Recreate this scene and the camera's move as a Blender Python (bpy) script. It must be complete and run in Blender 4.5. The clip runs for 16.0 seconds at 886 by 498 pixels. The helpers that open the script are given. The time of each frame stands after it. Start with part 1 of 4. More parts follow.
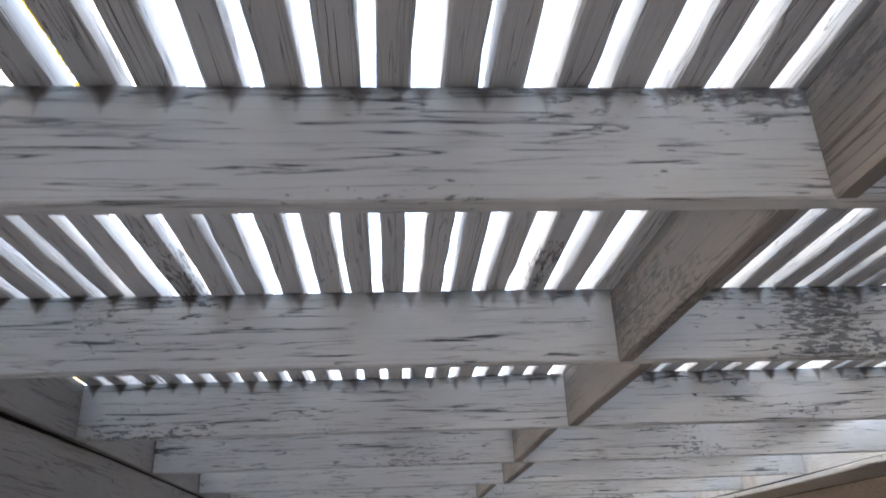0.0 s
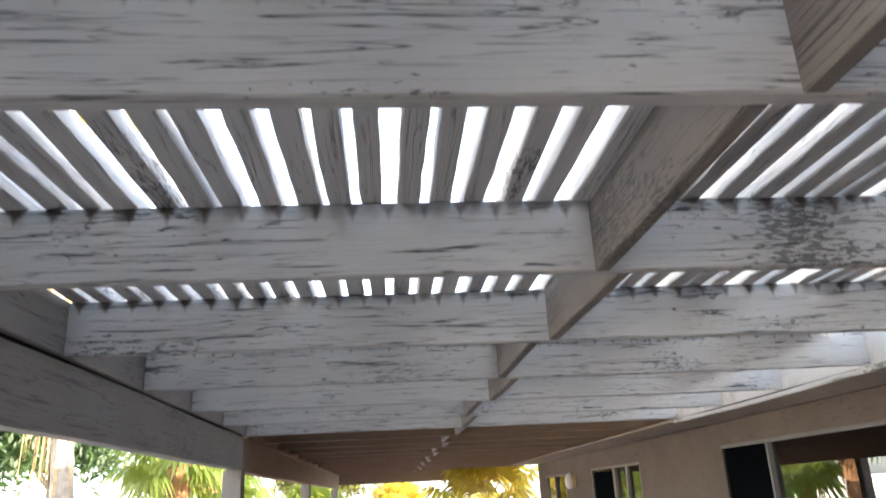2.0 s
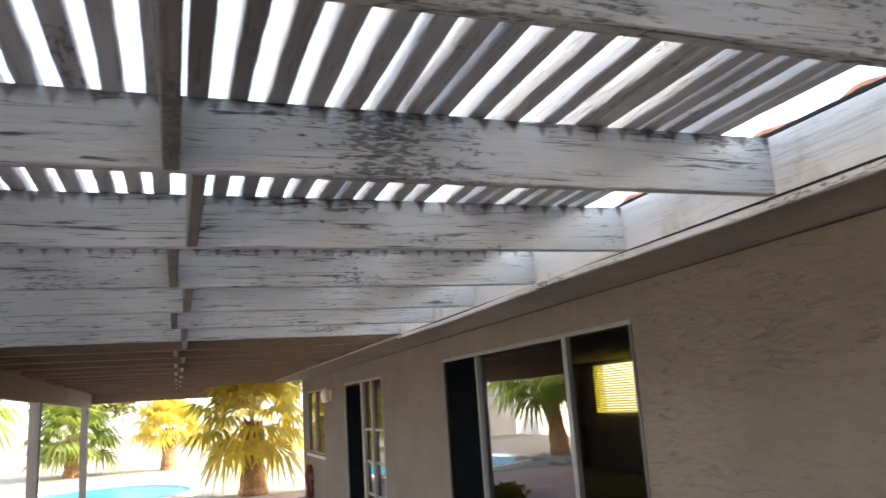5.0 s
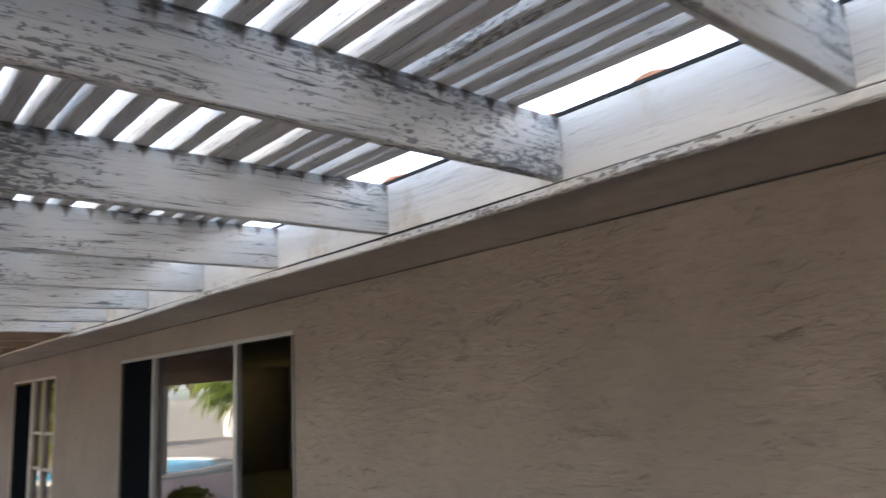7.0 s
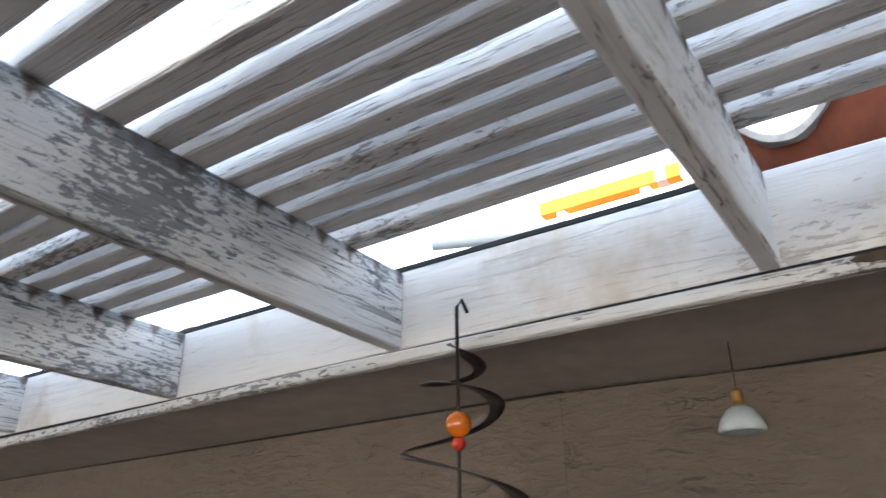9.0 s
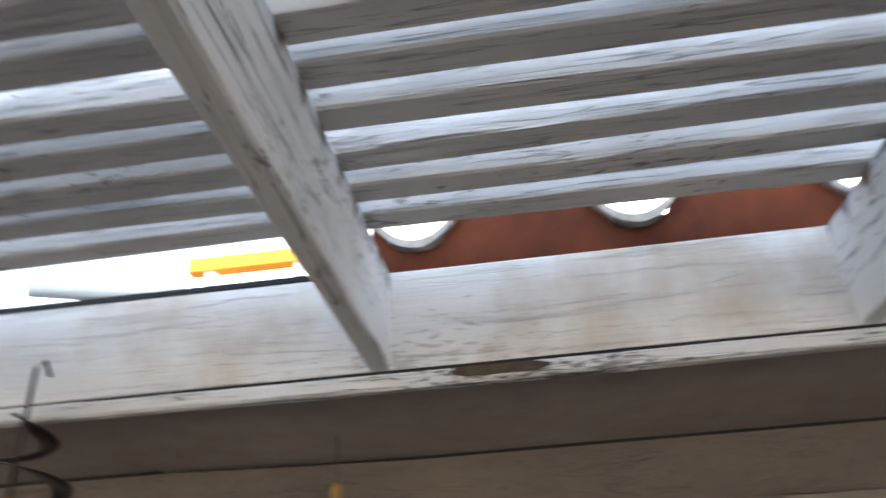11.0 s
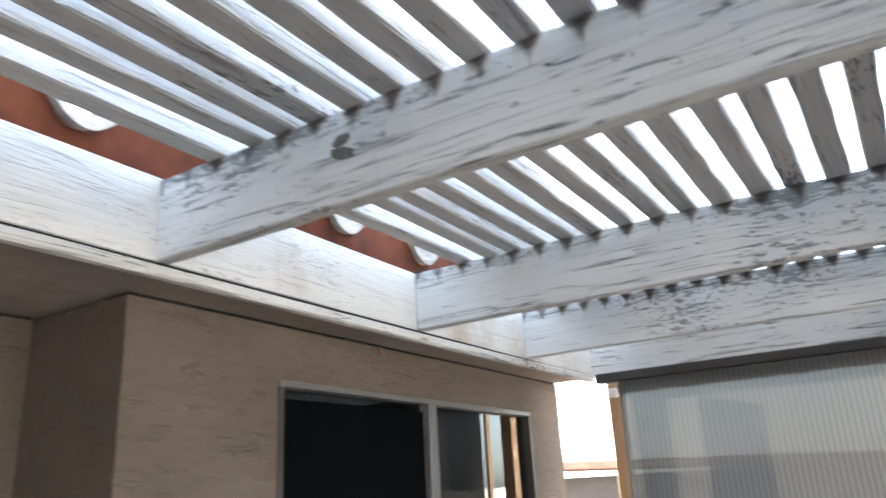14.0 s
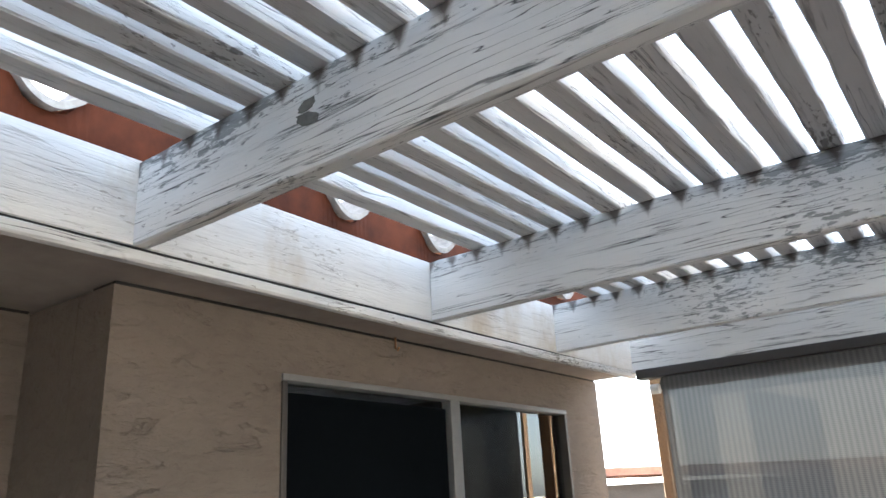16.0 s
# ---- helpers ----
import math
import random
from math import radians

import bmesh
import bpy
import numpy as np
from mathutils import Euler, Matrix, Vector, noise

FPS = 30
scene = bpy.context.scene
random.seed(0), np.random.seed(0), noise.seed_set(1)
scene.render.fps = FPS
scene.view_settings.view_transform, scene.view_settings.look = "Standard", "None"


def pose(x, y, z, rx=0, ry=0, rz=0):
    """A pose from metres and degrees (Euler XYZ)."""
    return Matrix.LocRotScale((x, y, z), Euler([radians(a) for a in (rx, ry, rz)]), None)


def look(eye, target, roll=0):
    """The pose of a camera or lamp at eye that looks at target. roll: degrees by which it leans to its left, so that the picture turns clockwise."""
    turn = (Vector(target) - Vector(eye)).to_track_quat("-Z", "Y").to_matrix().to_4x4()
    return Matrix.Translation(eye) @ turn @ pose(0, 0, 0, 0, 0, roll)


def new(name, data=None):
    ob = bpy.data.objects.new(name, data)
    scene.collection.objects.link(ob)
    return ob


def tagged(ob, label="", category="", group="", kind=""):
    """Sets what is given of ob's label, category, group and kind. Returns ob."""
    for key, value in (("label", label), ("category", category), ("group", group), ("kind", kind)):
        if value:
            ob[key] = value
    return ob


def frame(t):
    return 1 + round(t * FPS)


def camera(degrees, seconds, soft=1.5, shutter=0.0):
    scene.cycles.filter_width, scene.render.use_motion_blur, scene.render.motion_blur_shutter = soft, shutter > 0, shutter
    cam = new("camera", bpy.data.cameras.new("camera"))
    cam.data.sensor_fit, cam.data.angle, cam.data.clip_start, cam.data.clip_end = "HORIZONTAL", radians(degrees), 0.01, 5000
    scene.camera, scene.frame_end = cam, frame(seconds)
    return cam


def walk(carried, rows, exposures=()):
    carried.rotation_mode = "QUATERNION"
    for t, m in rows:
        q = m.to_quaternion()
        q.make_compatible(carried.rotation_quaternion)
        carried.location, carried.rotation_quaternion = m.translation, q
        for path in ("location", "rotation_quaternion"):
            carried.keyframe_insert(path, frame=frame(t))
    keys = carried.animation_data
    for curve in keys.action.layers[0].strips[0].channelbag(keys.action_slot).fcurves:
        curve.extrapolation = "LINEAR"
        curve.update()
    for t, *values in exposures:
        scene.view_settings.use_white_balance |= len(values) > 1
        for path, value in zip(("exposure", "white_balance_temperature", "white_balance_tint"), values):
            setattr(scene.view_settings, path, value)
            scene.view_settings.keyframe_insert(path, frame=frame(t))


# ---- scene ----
cam = camera(61.7, 16.0, shutter=0.5)
PATH = [
    (0, (-0.02, -0.092, 1.734), (0.121, 1.733, 2.541), -2.4),
    (0.5, (-0.01, -0.145, 1.746), (0.11, 1.659, 2.601), -3.0),
    (1, (-0.002, -0.151, 1.743), (0.145, 1.655, 2.59), -3.1),
    (1.5, (0.008, -0.122, 1.729), (0.141, 1.736, 2.457), -3.7),
    (2, (0.015, -0.079, 1.688), (0.173, 1.813, 2.319), -2.8),
    (2.5, (0.025, -0.043, 1.641), (0.159, 1.888, 2.145), -2.9),
    (3, (0.029, -0.027, 1.615), (0.158, 1.922, 2.042), -2.6),
    (3.5, (0.072, -0.047, 1.598), (0.298, 1.906, 1.963), -3.3),
    (4, (0.224, -0.078, 1.599), (0.668, 1.836, 1.975), -4.3),
    (6.3, (0.798, -0.397, 1.657), (1.783, 1.301, 2.037), -3.0),
    (6.5, (0.739, -0.465, 1.631), (1.82, 1.177, 1.997), -3.3),
    (7, (0.737, -0.542, 1.628), (2.024, 0.945, 1.99), -2.9),
    (7.5, (0.924, -0.585, 1.664), (2.319, 0.772, 2.127), -0.8),
    (8, (1.036, -0.688, 1.705), (2.506, 0.494, 2.371), -0.7),
    (8.2, (1.008, -0.772, 1.657), (2.5, 0.332, 2.401), -0.1),
    (10.3, (1.19, -1.081, 1.764), (2.743, -0.204, 2.667), -2.9),
    (10.5, (1.133, -1.067, 1.749), (2.775, -0.399, 2.675), -4.4),
    (11, (1.149, -1.063, 1.752), (2.893, -0.879, 2.714), -3.4),
    (11.5, (1.144, -0.98, 1.773), (2.902, -1.405, 2.626), -3.0),
    (12, (1.154, -0.947, 1.76), (2.768, -1.819, 2.558), -2.2),
    (12.5, (1.158, -0.947, 1.72), (2.507, -2.21, 2.486), -0.7),
    (13, (1.146, -1.031, 1.708), (2.361, -2.441, 2.44), -0.1),
    (13.5, (1.123, -1.167, 1.685), (2.209, -2.696, 2.378), -1.9),
    (14, (1.061, -1.366, 1.695), (2.05, -2.99, 2.317), -3.2),
    (14.5, (1.028, -1.51, 1.676), (1.94, -3.183, 2.285), -3.8),
    (15, (1.006, -1.583, 1.676), (1.933, -3.246, 2.287), -2.9),
    (15.5, (1.013, -1.573, 1.672), (2.07, -3.145, 2.313), -2.8),
    (16, (1.018, -1.558, 1.665), (2.134, -3.086, 2.313), -3.1),
]
EXPOSURES = [(0, 3.13, 5800, 10), (3, 3.05, 5950, 10), (4, 2.82, 5950, 10), (7, 2.9, 5800, 10), (8, 3.12, 5750, 8), (10.5, 2.8, 5700, 8), (11.5, 3.0, 5850, 8), (12.5, 3.5, 5850, 6), (14, 3.46, 5700, 6), (15, 3.27, 5600, 6), (16, 3.2, 5700, 6)]
walk(cam, [(t, look(eye, target, roll)) for t, eye, target, roll in PATH], EXPOSURES)

# ---- world and sun ----
SUN_TO = Vector((1.0, -0.30, 0.0)).normalized()
SUN_EL = radians(16)
world = bpy.data.worlds.new("sky")
scene.world = world
world.use_nodes = True
wn = world.node_tree
sky = wn.nodes.new("ShaderNodeTexSky")
sky.sky_type, sky.sun_disc = "NISHITA", False
sky.dust_density, sky.air_density = 1.5, 1.0
sky.sun_elevation, sky.sun_rotation = SUN_EL, math.atan2(SUN_TO.x, SUN_TO.y)
wn.nodes["Background"].inputs[1].default_value = 0.15
haze = wn.nodes.new("ShaderNodeHueSaturation")
haze.inputs["Saturation"].default_value = 0.45
wn.links.new(sky.outputs[0], haze.inputs["Color"])
wn.links.new(haze.outputs[0], wn.nodes["Background"].inputs[0])
sun = new("sun", bpy.data.lights.new("sun", "SUN"))
sun.data.energy, sun.data.angle, sun.data.color = 3.6, radians(0.5), (1.0, 0.80, 0.56)
sun.matrix_world = look((0, 0, 30), Vector((0, 0, 30)) - (SUN_TO * math.cos(SUN_EL) + Vector((0, 0, math.sin(SUN_EL)))))


# ---- materials ----
class Mat:
    """A small wrapper that builds a node material."""

    def __init__(self, name, rough=0.7, metal=0.0):
        self.m = bpy.data.materials.new(name)
        self.m.use_nodes = True
        self.t = self.m.node_tree
        self.b = self.t.nodes["Principled BSDF"]
        self.b.inputs["Roughness"].default_value = rough
        self.b.inputs["Metallic"].default_value = metal
        self.co = None

    def node(self, kind, **kw):
        n = self.t.nodes.new(kind)
        for k, v in kw.items():
            n.inputs[k.replace("_", " ")].default_value = v
        return n

    def link(self, a, b):
        self.t.links.new(a, b)

    def coords(self, scale=(1, 1, 1), vary=True):
        co = self.node("ShaderNodeTexCoord")
        mp = self.node("ShaderNodeMapping")
        mp.inputs["Scale"].default_value = scale
        self.link(co.outputs["Object"], mp.inputs["Vector"])
        if vary:
            info = self.node("ShaderNodeObjectInfo")
            mul = self.node("ShaderNodeVectorMath")
            mul.operation = "SCALE"
            mul.inputs[0].default_value = (37.0, 53.0, 29.0)
            self.link(info.outputs["Random"], mul.inputs["Scale"])
            self.link(mul.outputs[0], mp.inputs["Location"])
        return mp.outputs[0]

    def noise(self, vec, scale, detail=4.0, rough=0.6, distortion=0.0):
        n = self.node("ShaderNodeTexNoise", Scale=scale, Detail=detail, Roughness=rough, Distortion=distortion)
        self.link(vec, n.inputs["Vector"])
        return n.outputs["Fac"]

    def ramp(self, fac, stops):
        r = self.node("ShaderNodeValToRGB")
        e = r.color_ramp.elements
        while len(e) < len(stops):
            e.new(0.5)
        for el, (p, c) in zip(e, stops):
            el.position = p
            el.color = (*c, 1) if isinstance(c, tuple) else (c, c, c, 1)
        self.link(fac, r.inputs[0])
        return r.outputs[0]

    def mix(self, fac, a, b, mode="MIX"):
        n = self.t.nodes.new("ShaderNodeMix")
        n.data_type, n.blend_type = "RGBA", mode
        for sock, v in ((n.inputs[0], fac), (n.inputs[6], a), (n.inputs[7], b)):
            if isinstance(v, bpy.types.NodeSocket):
                self.link(v, sock)
            elif isinstance(v, tuple):
                sock.default_value = (*v, 1)
            else:
                sock.default_value = v
        return n.outputs[2]

    def math(self, op, a, b=0.0):
        n = self.t.nodes.new("ShaderNodeMath")
        n.operation = op
        for sock, v in ((n.inputs[0], a), (n.inputs[1], b)):
            if isinstance(v, bpy.types.NodeSocket):
                self.link(v, sock)
            else:
                sock.default_value = v
        return n.outputs[0]

    def bump(self, height, strength=0.4, distance=0.004, prior=None):
        n = self.node("ShaderNodeBump", Strength=strength, Distance=distance)
        self.link(height, n.inputs["Height"])
        if prior is not None:
            self.link(prior, n.inputs["Normal"])
        self.link(n.outputs[0], self.b.inputs["Normal"])
        return n.outputs[0]

    def color(self, c):
        if isinstance(c, tuple):
            self.b.inputs["Base Color"].default_value = (*c, 1)
        else:
            self.link(c, self.b.inputs["Base Color"])
        return self


def plain(name, rgb, rough=0.6, metal=0.0, amount=0.15, scale=30.0, bump=0.15):
    """A coloured surface with mottling at two scales and a fine relief."""
    m = Mat(name, rough, metal)
    v = m.coords()
    n1, n2 = m.noise(v, scale), m.noise(v, scale * 0.12, 2)
    both = m.math("MULTIPLY", m.math("ADD", n1, n2), 0.5)
    dark = tuple(c * (1 - amount * 2) for c in rgb)
    light = tuple(min(1, c * (1 + amount)) for c in rgb)
    m.color(m.ramp(both, [(0.3, dark), (0.7, light)]))
    m.bump(n1, bump, 0.002)
    return m.m


def painted_wood(name, axis, paint, bare, chip=0.5, deep=0.8, crack=0.6, stain=0.0, shade_bleed=None, rust=0.0):
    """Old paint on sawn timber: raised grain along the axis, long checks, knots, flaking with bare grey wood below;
    stain: weathered blue-grey along the top; shade_bleed: (first, pitch) of the brown tannin and painted slat shade
    below the nailed slats."""
    m = Mat(name, 0.75)

    def stretched(k):
        sc = [1.0, 1.0, 1.0]
        sc[axis] = k
        return m.coords(tuple(sc))

    grain, lines, flake, broad = stretched(0.05), stretched(0.03), stretched(0.28), stretched(0.45)
    co = m.node("ShaderNodeTexCoord")
    sep = m.node("ShaderNodeSeparateXYZ")
    m.link(co.outputs["Object"], sep.inputs[0])
    g1 = m.noise(grain, 150, 4, 0.6, 0.3)
    g2 = m.noise(grain, 46, 6, 0.7, 0.6)
    checks = m.ramp(g2, [(0.60, 0.0), (0.64, 1.0)])
    # long hairline checks that follow contour lines of a drawn-out noise
    hair = m.ramp(m.noise(lines, 58, 2, 0.5, 0.6), [(0.484, 0.0), (0.5, 1.0), (0.516, 0.0)])
    hair = m.math("MULTIPLY", hair, m.ramp(m.noise(broad, 7, 3), [(0.36, 0.0), (0.54, 1.0)]))
    # knots
    vor = m.node("ShaderNodeTexVoronoi", Scale=4.2, Randomness=1.0)
    m.link(stretched(0.55), vor.inputs["Vector"])
    knot = m.ramp(vor.outputs["Distance"], [(0.03, 1.0), (0.05, 0.35), (0.065, 0.0), (0.075, 0.6), (0.085, 0.0)])
    where = m.noise(broad, 2.6, 3, 0.6)
    fine = m.noise(flake, 105, 6, 0.65, 0.2)
    total = m.math("ADD", m.math("MULTIPLY", where, 0.55), m.math("MULTIPLY", fine, 0.45))
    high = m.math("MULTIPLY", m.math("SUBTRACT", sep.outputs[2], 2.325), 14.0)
    if stain:
        lift = m.node("ShaderNodeClamp")
        m.link(high, lift.inputs[0])
        total = m.math("ADD", total, m.math("MULTIPLY", lift.outputs[0], 0.05))
    edge = 0.66 - 0.17 * chip
    flaked = m.ramp(total, [(edge - 0.008, 0.0), (edge + 0.006, 1.0)])
    tint = m.ramp(m.noise(broad, 5, 4), [(0.3, tuple(c * 0.86 for c in paint)), (0.7, paint)])
    tint = m.mix(m.math("MULTIPLY", g1, 0.30), tint, tuple(c * 0.64 for c in paint))
    tint = m.mix(m.math("MULTIPLY", knot, 0.5), tint, tuple(c * 0.45 for c in paint))
    if stain:
        wet = m.ramp(m.math("MULTIPLY", m.math("ADD", high, m.noise(broad, 14, 4)), 0.5), [(0.42, 0.0), (0.68, 1.0)])
        tint = m.mix(m.math("MULTIPLY", wet, stain), tint, (0.26, 0.29, 0.31))
    if rust:
        seep = m.ramp(m.noise(m.coords((1.0, 1.0, 0.7)), 3.4, 5, 0.62), [(0.52, 0.0), (0.72, 1.0)])
        tint = m.mix(m.math("MULTIPLY", seep, rust), tint, (0.36, 0.26, 0.13))
    old = m.mix(m.noise(grain, 30, 5), tuple(c * 0.35 for c in bare), bare)
    c = m.mix(m.math("MULTIPLY", flaked, deep), tint, old)
    # slat shadow teeth painted in dark brown, together with tannin stain
    if shade_bleed:
        ph = m.math("DIVIDE", m.math("SUBTRACT", sep.outputs[0], shade_bleed[0]), shade_bleed[1])
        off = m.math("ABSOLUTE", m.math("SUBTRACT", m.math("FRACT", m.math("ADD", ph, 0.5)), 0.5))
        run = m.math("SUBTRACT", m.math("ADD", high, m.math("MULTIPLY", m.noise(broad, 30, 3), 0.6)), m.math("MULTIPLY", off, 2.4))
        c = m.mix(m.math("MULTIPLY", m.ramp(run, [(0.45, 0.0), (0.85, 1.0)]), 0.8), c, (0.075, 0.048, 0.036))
    c = m.mix(m.math("MULTIPLY", checks, crack), c, tuple(x * 0.4 for x in bare))
    c = m.mix(m.math("MULTIPLY", hair, min(1.0, crack * 1.5)), c, tuple(x * 0.25 for x in bare))
    m.color(c)
    worn = m.math("ADD", m.math("MULTIPLY", checks, 0.7), m.math("ADD", m.math("MULTIPLY", flaked, 0.6), m.math("MULTIPLY", hair, 0.9)))
    m.bump(m.math("SUBTRACT", m.math("MULTIPLY", g1, 0.6), worn), 0.65, 0.004)
    return m.m


PAINT, BARE = (0.53, 0.522, 0.512), (0.21, 0.22, 0.225)
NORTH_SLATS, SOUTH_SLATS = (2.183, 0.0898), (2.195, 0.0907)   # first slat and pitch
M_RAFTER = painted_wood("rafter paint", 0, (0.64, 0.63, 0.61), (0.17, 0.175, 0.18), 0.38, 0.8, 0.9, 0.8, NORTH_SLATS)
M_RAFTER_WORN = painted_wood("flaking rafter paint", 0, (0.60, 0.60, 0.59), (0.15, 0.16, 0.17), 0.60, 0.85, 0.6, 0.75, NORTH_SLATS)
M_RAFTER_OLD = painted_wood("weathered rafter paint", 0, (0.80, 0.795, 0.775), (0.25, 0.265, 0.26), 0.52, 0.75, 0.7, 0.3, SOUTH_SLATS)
M_SLAT = painted_wood("slat paint", 1, (0.72, 0.705, 0.685), (0.17, 0.15, 0.13), 0.30, 0.7, 0.4)
M_LEDGER = painted_wood("ledger paint", 1, (0.76, 0.75, 0.73), (0.44, 0.39, 0.31), 0.24, 0.5, 0.12, rust=0.6)
M_TRIM = painted_wood("flaking trim paint", 1, (0.68, 0.68, 0.67), (0.20, 0.19, 0.17), 0.42, 0.85, 0.6)
# shade on the blocks' faces put into a darker, browner colour
M_BLOCKING = painted_wood("shaded blocking paint", 1, (0.25, 0.222, 0.20), (0.15, 0.14, 0.13), 0.45, 0.7, 0.5)
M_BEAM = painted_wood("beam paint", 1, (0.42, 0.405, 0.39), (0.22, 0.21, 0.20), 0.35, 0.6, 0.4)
M_POST = painted_wood("post paint", 2, (0.25, 0.215, 0.18), (0.16, 0.14, 0.12), 0.3, 0.5, 0.3)
M_TAN = painted_wood("tan timber paint", 0, (0.36, 0.26, 0.18), (0.18, 0.13, 0.1), 0.3, 0.5, 0.3)
M_DECKING = painted_wood("dark roof decking", 0, (0.15, 0.085, 0.05), (0.09, 0.06, 0.04), 0.3, 0.5, 0.3)
M_TANY = painted_wood("tan beam paint", 1, (0.36, 0.25, 0.16), (0.2, 0.14, 0.1), 0.3, 0.5, 0.3)


def stucco():
    m = Mat("tan stucco", 0.9)
    v = m.coords((1, 0.45, 1.4), False)
    w = m.coords((1, 1, 1), False)
    lump = m.noise(v, 26, 6, 0.65, 0.45)
    fine = m.noise(w, 140, 4)
    skip = m.ramp(m.noise(v, 14, 6, 0.65, 0.5), [(0.60, 0.0), (0.64, 1.0)])
    tint = m.ramp(m.noise(w, 1.6, 5), [(0.3, (0.122, 0.099, 0.080)), (0.7, (0.162, 0.132, 0.107))])
    c = m.mix(m.math("MULTIPLY", m.ramp(lump, [(0.40, 1.0), (0.50, 0.0)]), 0.16), tint, (0.066, 0.053, 0.043))
    c = m.mix(m.math("MULTIPLY", m.ramp(m.noise(v, 48, 5, 0.7, 0.6), [(0.62, 0.0), (0.68, 1.0)]), 0.45), c, (0.045, 0.034, 0.027))
    m.color(c)
    h = m.math("ADD", m.math("ADD", lump, m.math("MULTIPLY", fine, 0.15)), m.math("MULTIPLY", skip, -0.5))
    m.bump(h, 0.9, 0.014)
    return m.m


M_STUCCO = stucco()
M_SOFFIT = plain("soffit paint", (0.36, 0.31, 0.262), 0.85, 0, 0.12, 12, 0.2)
M_DARK = plain("dark gap", (0.012, 0.011, 0.01), 0.9)
M_ALU = plain("aluminium frame", (0.17, 0.17, 0.17), 0.45, 0.3, 0.08, 60, 0.05)
M_DARKALU = plain("dark bronze frame", (0.045, 0.04, 0.036), 0.45, 0.3, 0.1, 60, 0.05)
M_WHITE = plain("white door paint", (0.21, 0.19, 0.16), 0.5, 0, 0.08, 40, 0.1)
M_DOOR = plain("cream door paint", (0.150, 0.125, 0.10), 0.5, 0, 0.08, 20, 0.15)
# indoor dimness put into one dark colour for walls, floor and ceiling
M_ROOM = plain("dimmed room surface", (0.10, 0.09, 0.08), 0.9)
M_SCREEN_D = plain("insect screen", (0.004, 0.005, 0.006), 0.8)
# orange darkened to carry the shade of roof and slats above it
M_ORANGE = plain("orange eave closure", (0.105, 0.025, 0.008), 0.7, 0, 0.4, 9, 0.3)
M_ORANGE.node_tree.nodes["Principled BSDF"].inputs["Specular IOR Level"].default_value = 0.15
M_TILE = plain("cement roof tile", (0.36, 0.31, 0.27), 0.9, 0, 0.3, 40, 0.6)
M_CLAY = plain("clay roof tile", (0.46, 0.20, 0.11), 0.85, 0, 0.25, 10, 0.4)
M_PVC = plain("white pvc", (0.74, 0.72, 0.68), 0.4, 0, 0.05)
M_BELL = plain("pale blue glaze", (0.50, 0.58, 0.62), 0.25, 0, 0.15, 40, 0.1)
M_YELLOW = plain("sunlit yellow", (0.90, 0.50, 0.02), 0.4, 0, 0.05)
M_IRON = plain("dark bronze spinner metal", (0.035, 0.027, 0.024), 0.35, 0.6, 0.2, 60, 0.1)
M_BRASS = plain("brass", (0.55, 0.36, 0.12), 0.3, 1.0, 0.1)
# red deck paled in its colour to look sunlit inside the house shadow
M_DECK_SUNLIT = plain("red painted concrete", (0.58, 0.36, 0.32), 0.6, 0, 0.2, 6, 0.2)
# slab is never in view; brown chosen to dim and warm bounce light
M_CONC = plain("dark brown bounce concrete", (0.078, 0.053, 0.043), 0.85, 0, 0.15, 9, 0.3)
M_GRAVEL = plain("pale desert gravel", (0.36, 0.32, 0.28), 0.95, 0, 0.25, 40, 0.8)
M_COPING = plain("pool coping", (0.66, 0.60, 0.54), 0.8, 0, 0.1, 20, 0.2)
M_ROCK = plain("river rock", (0.42, 0.39, 0.36), 0.85, 0, 0.3, 8, 0.5)
M_POT = plain("terracotta", (0.42, 0.15, 0.08), 0.8, 0, 0.15, 20, 0.2)
M_HOSE = plain("dark red hose", (0.16, 0.02, 0.02), 0.5)
M_TRUNK = plain("palm trunk fibre", (0.36, 0.19, 0.09), 0.95, 0, 0.35, 22, 0.9)
M_BARK = plain("grey bark", (0.40, 0.33, 0.26), 0.95, 0, 0.35, 22, 0.9)
M_THATCH = plain("dry palm thatch", (0.55, 0.38, 0.17), 0.9, 0, 0.3, 30, 0.5)
M_WINDOWTRIM = plain("window sill paint", (0.60, 0.50, 0.40), 0.7)


def leaf(name, a, b, glow):
    m = Mat(name, 0.5)
    info = m.node("ShaderNodeNewGeometry")
    c = m.mix(info.outputs["Random Per Island"], a, b)
    m.color(c)
    tr = m.node("ShaderNodeBsdfTranslucent")
    m.link(m.mix(info.outputs["Random Per Island"], glow, tuple(x * 0.7 for x in glow)), tr.inputs["Color"])
    mx = m.node("ShaderNodeMixShader", Fac=0.52)
    out = m.t.nodes["Material Output"]
    m.link(m.b.outputs[0], mx.inputs[1])
    m.link(tr.outputs[0], mx.inputs[2])
    m.link(mx.outputs[0], out.inputs[0])
    return m.m


M_FROND = leaf("palm frond", (0.06, 0.12, 0.025), (0.16, 0.20, 0.04), (0.42, 0.46, 0.07))
# lit copy of the frond: golden sunlight put into its colours
M_FROND_SUNLIT = leaf("sunny palm frond", (0.22, 0.22, 0.03), (0.50, 0.40, 0.06), (0.95, 0.75, 0.10))
M_TREE = leaf("tree leaf", (0.025, 0.06, 0.02), (0.07, 0.12, 0.035), (0.12, 0.18, 0.04))
M_BLIND = leaf("yellow blind", (0.6, 0.55, 0.10), (0.65, 0.58, 0.12), (0.75, 0.72, 0.14))
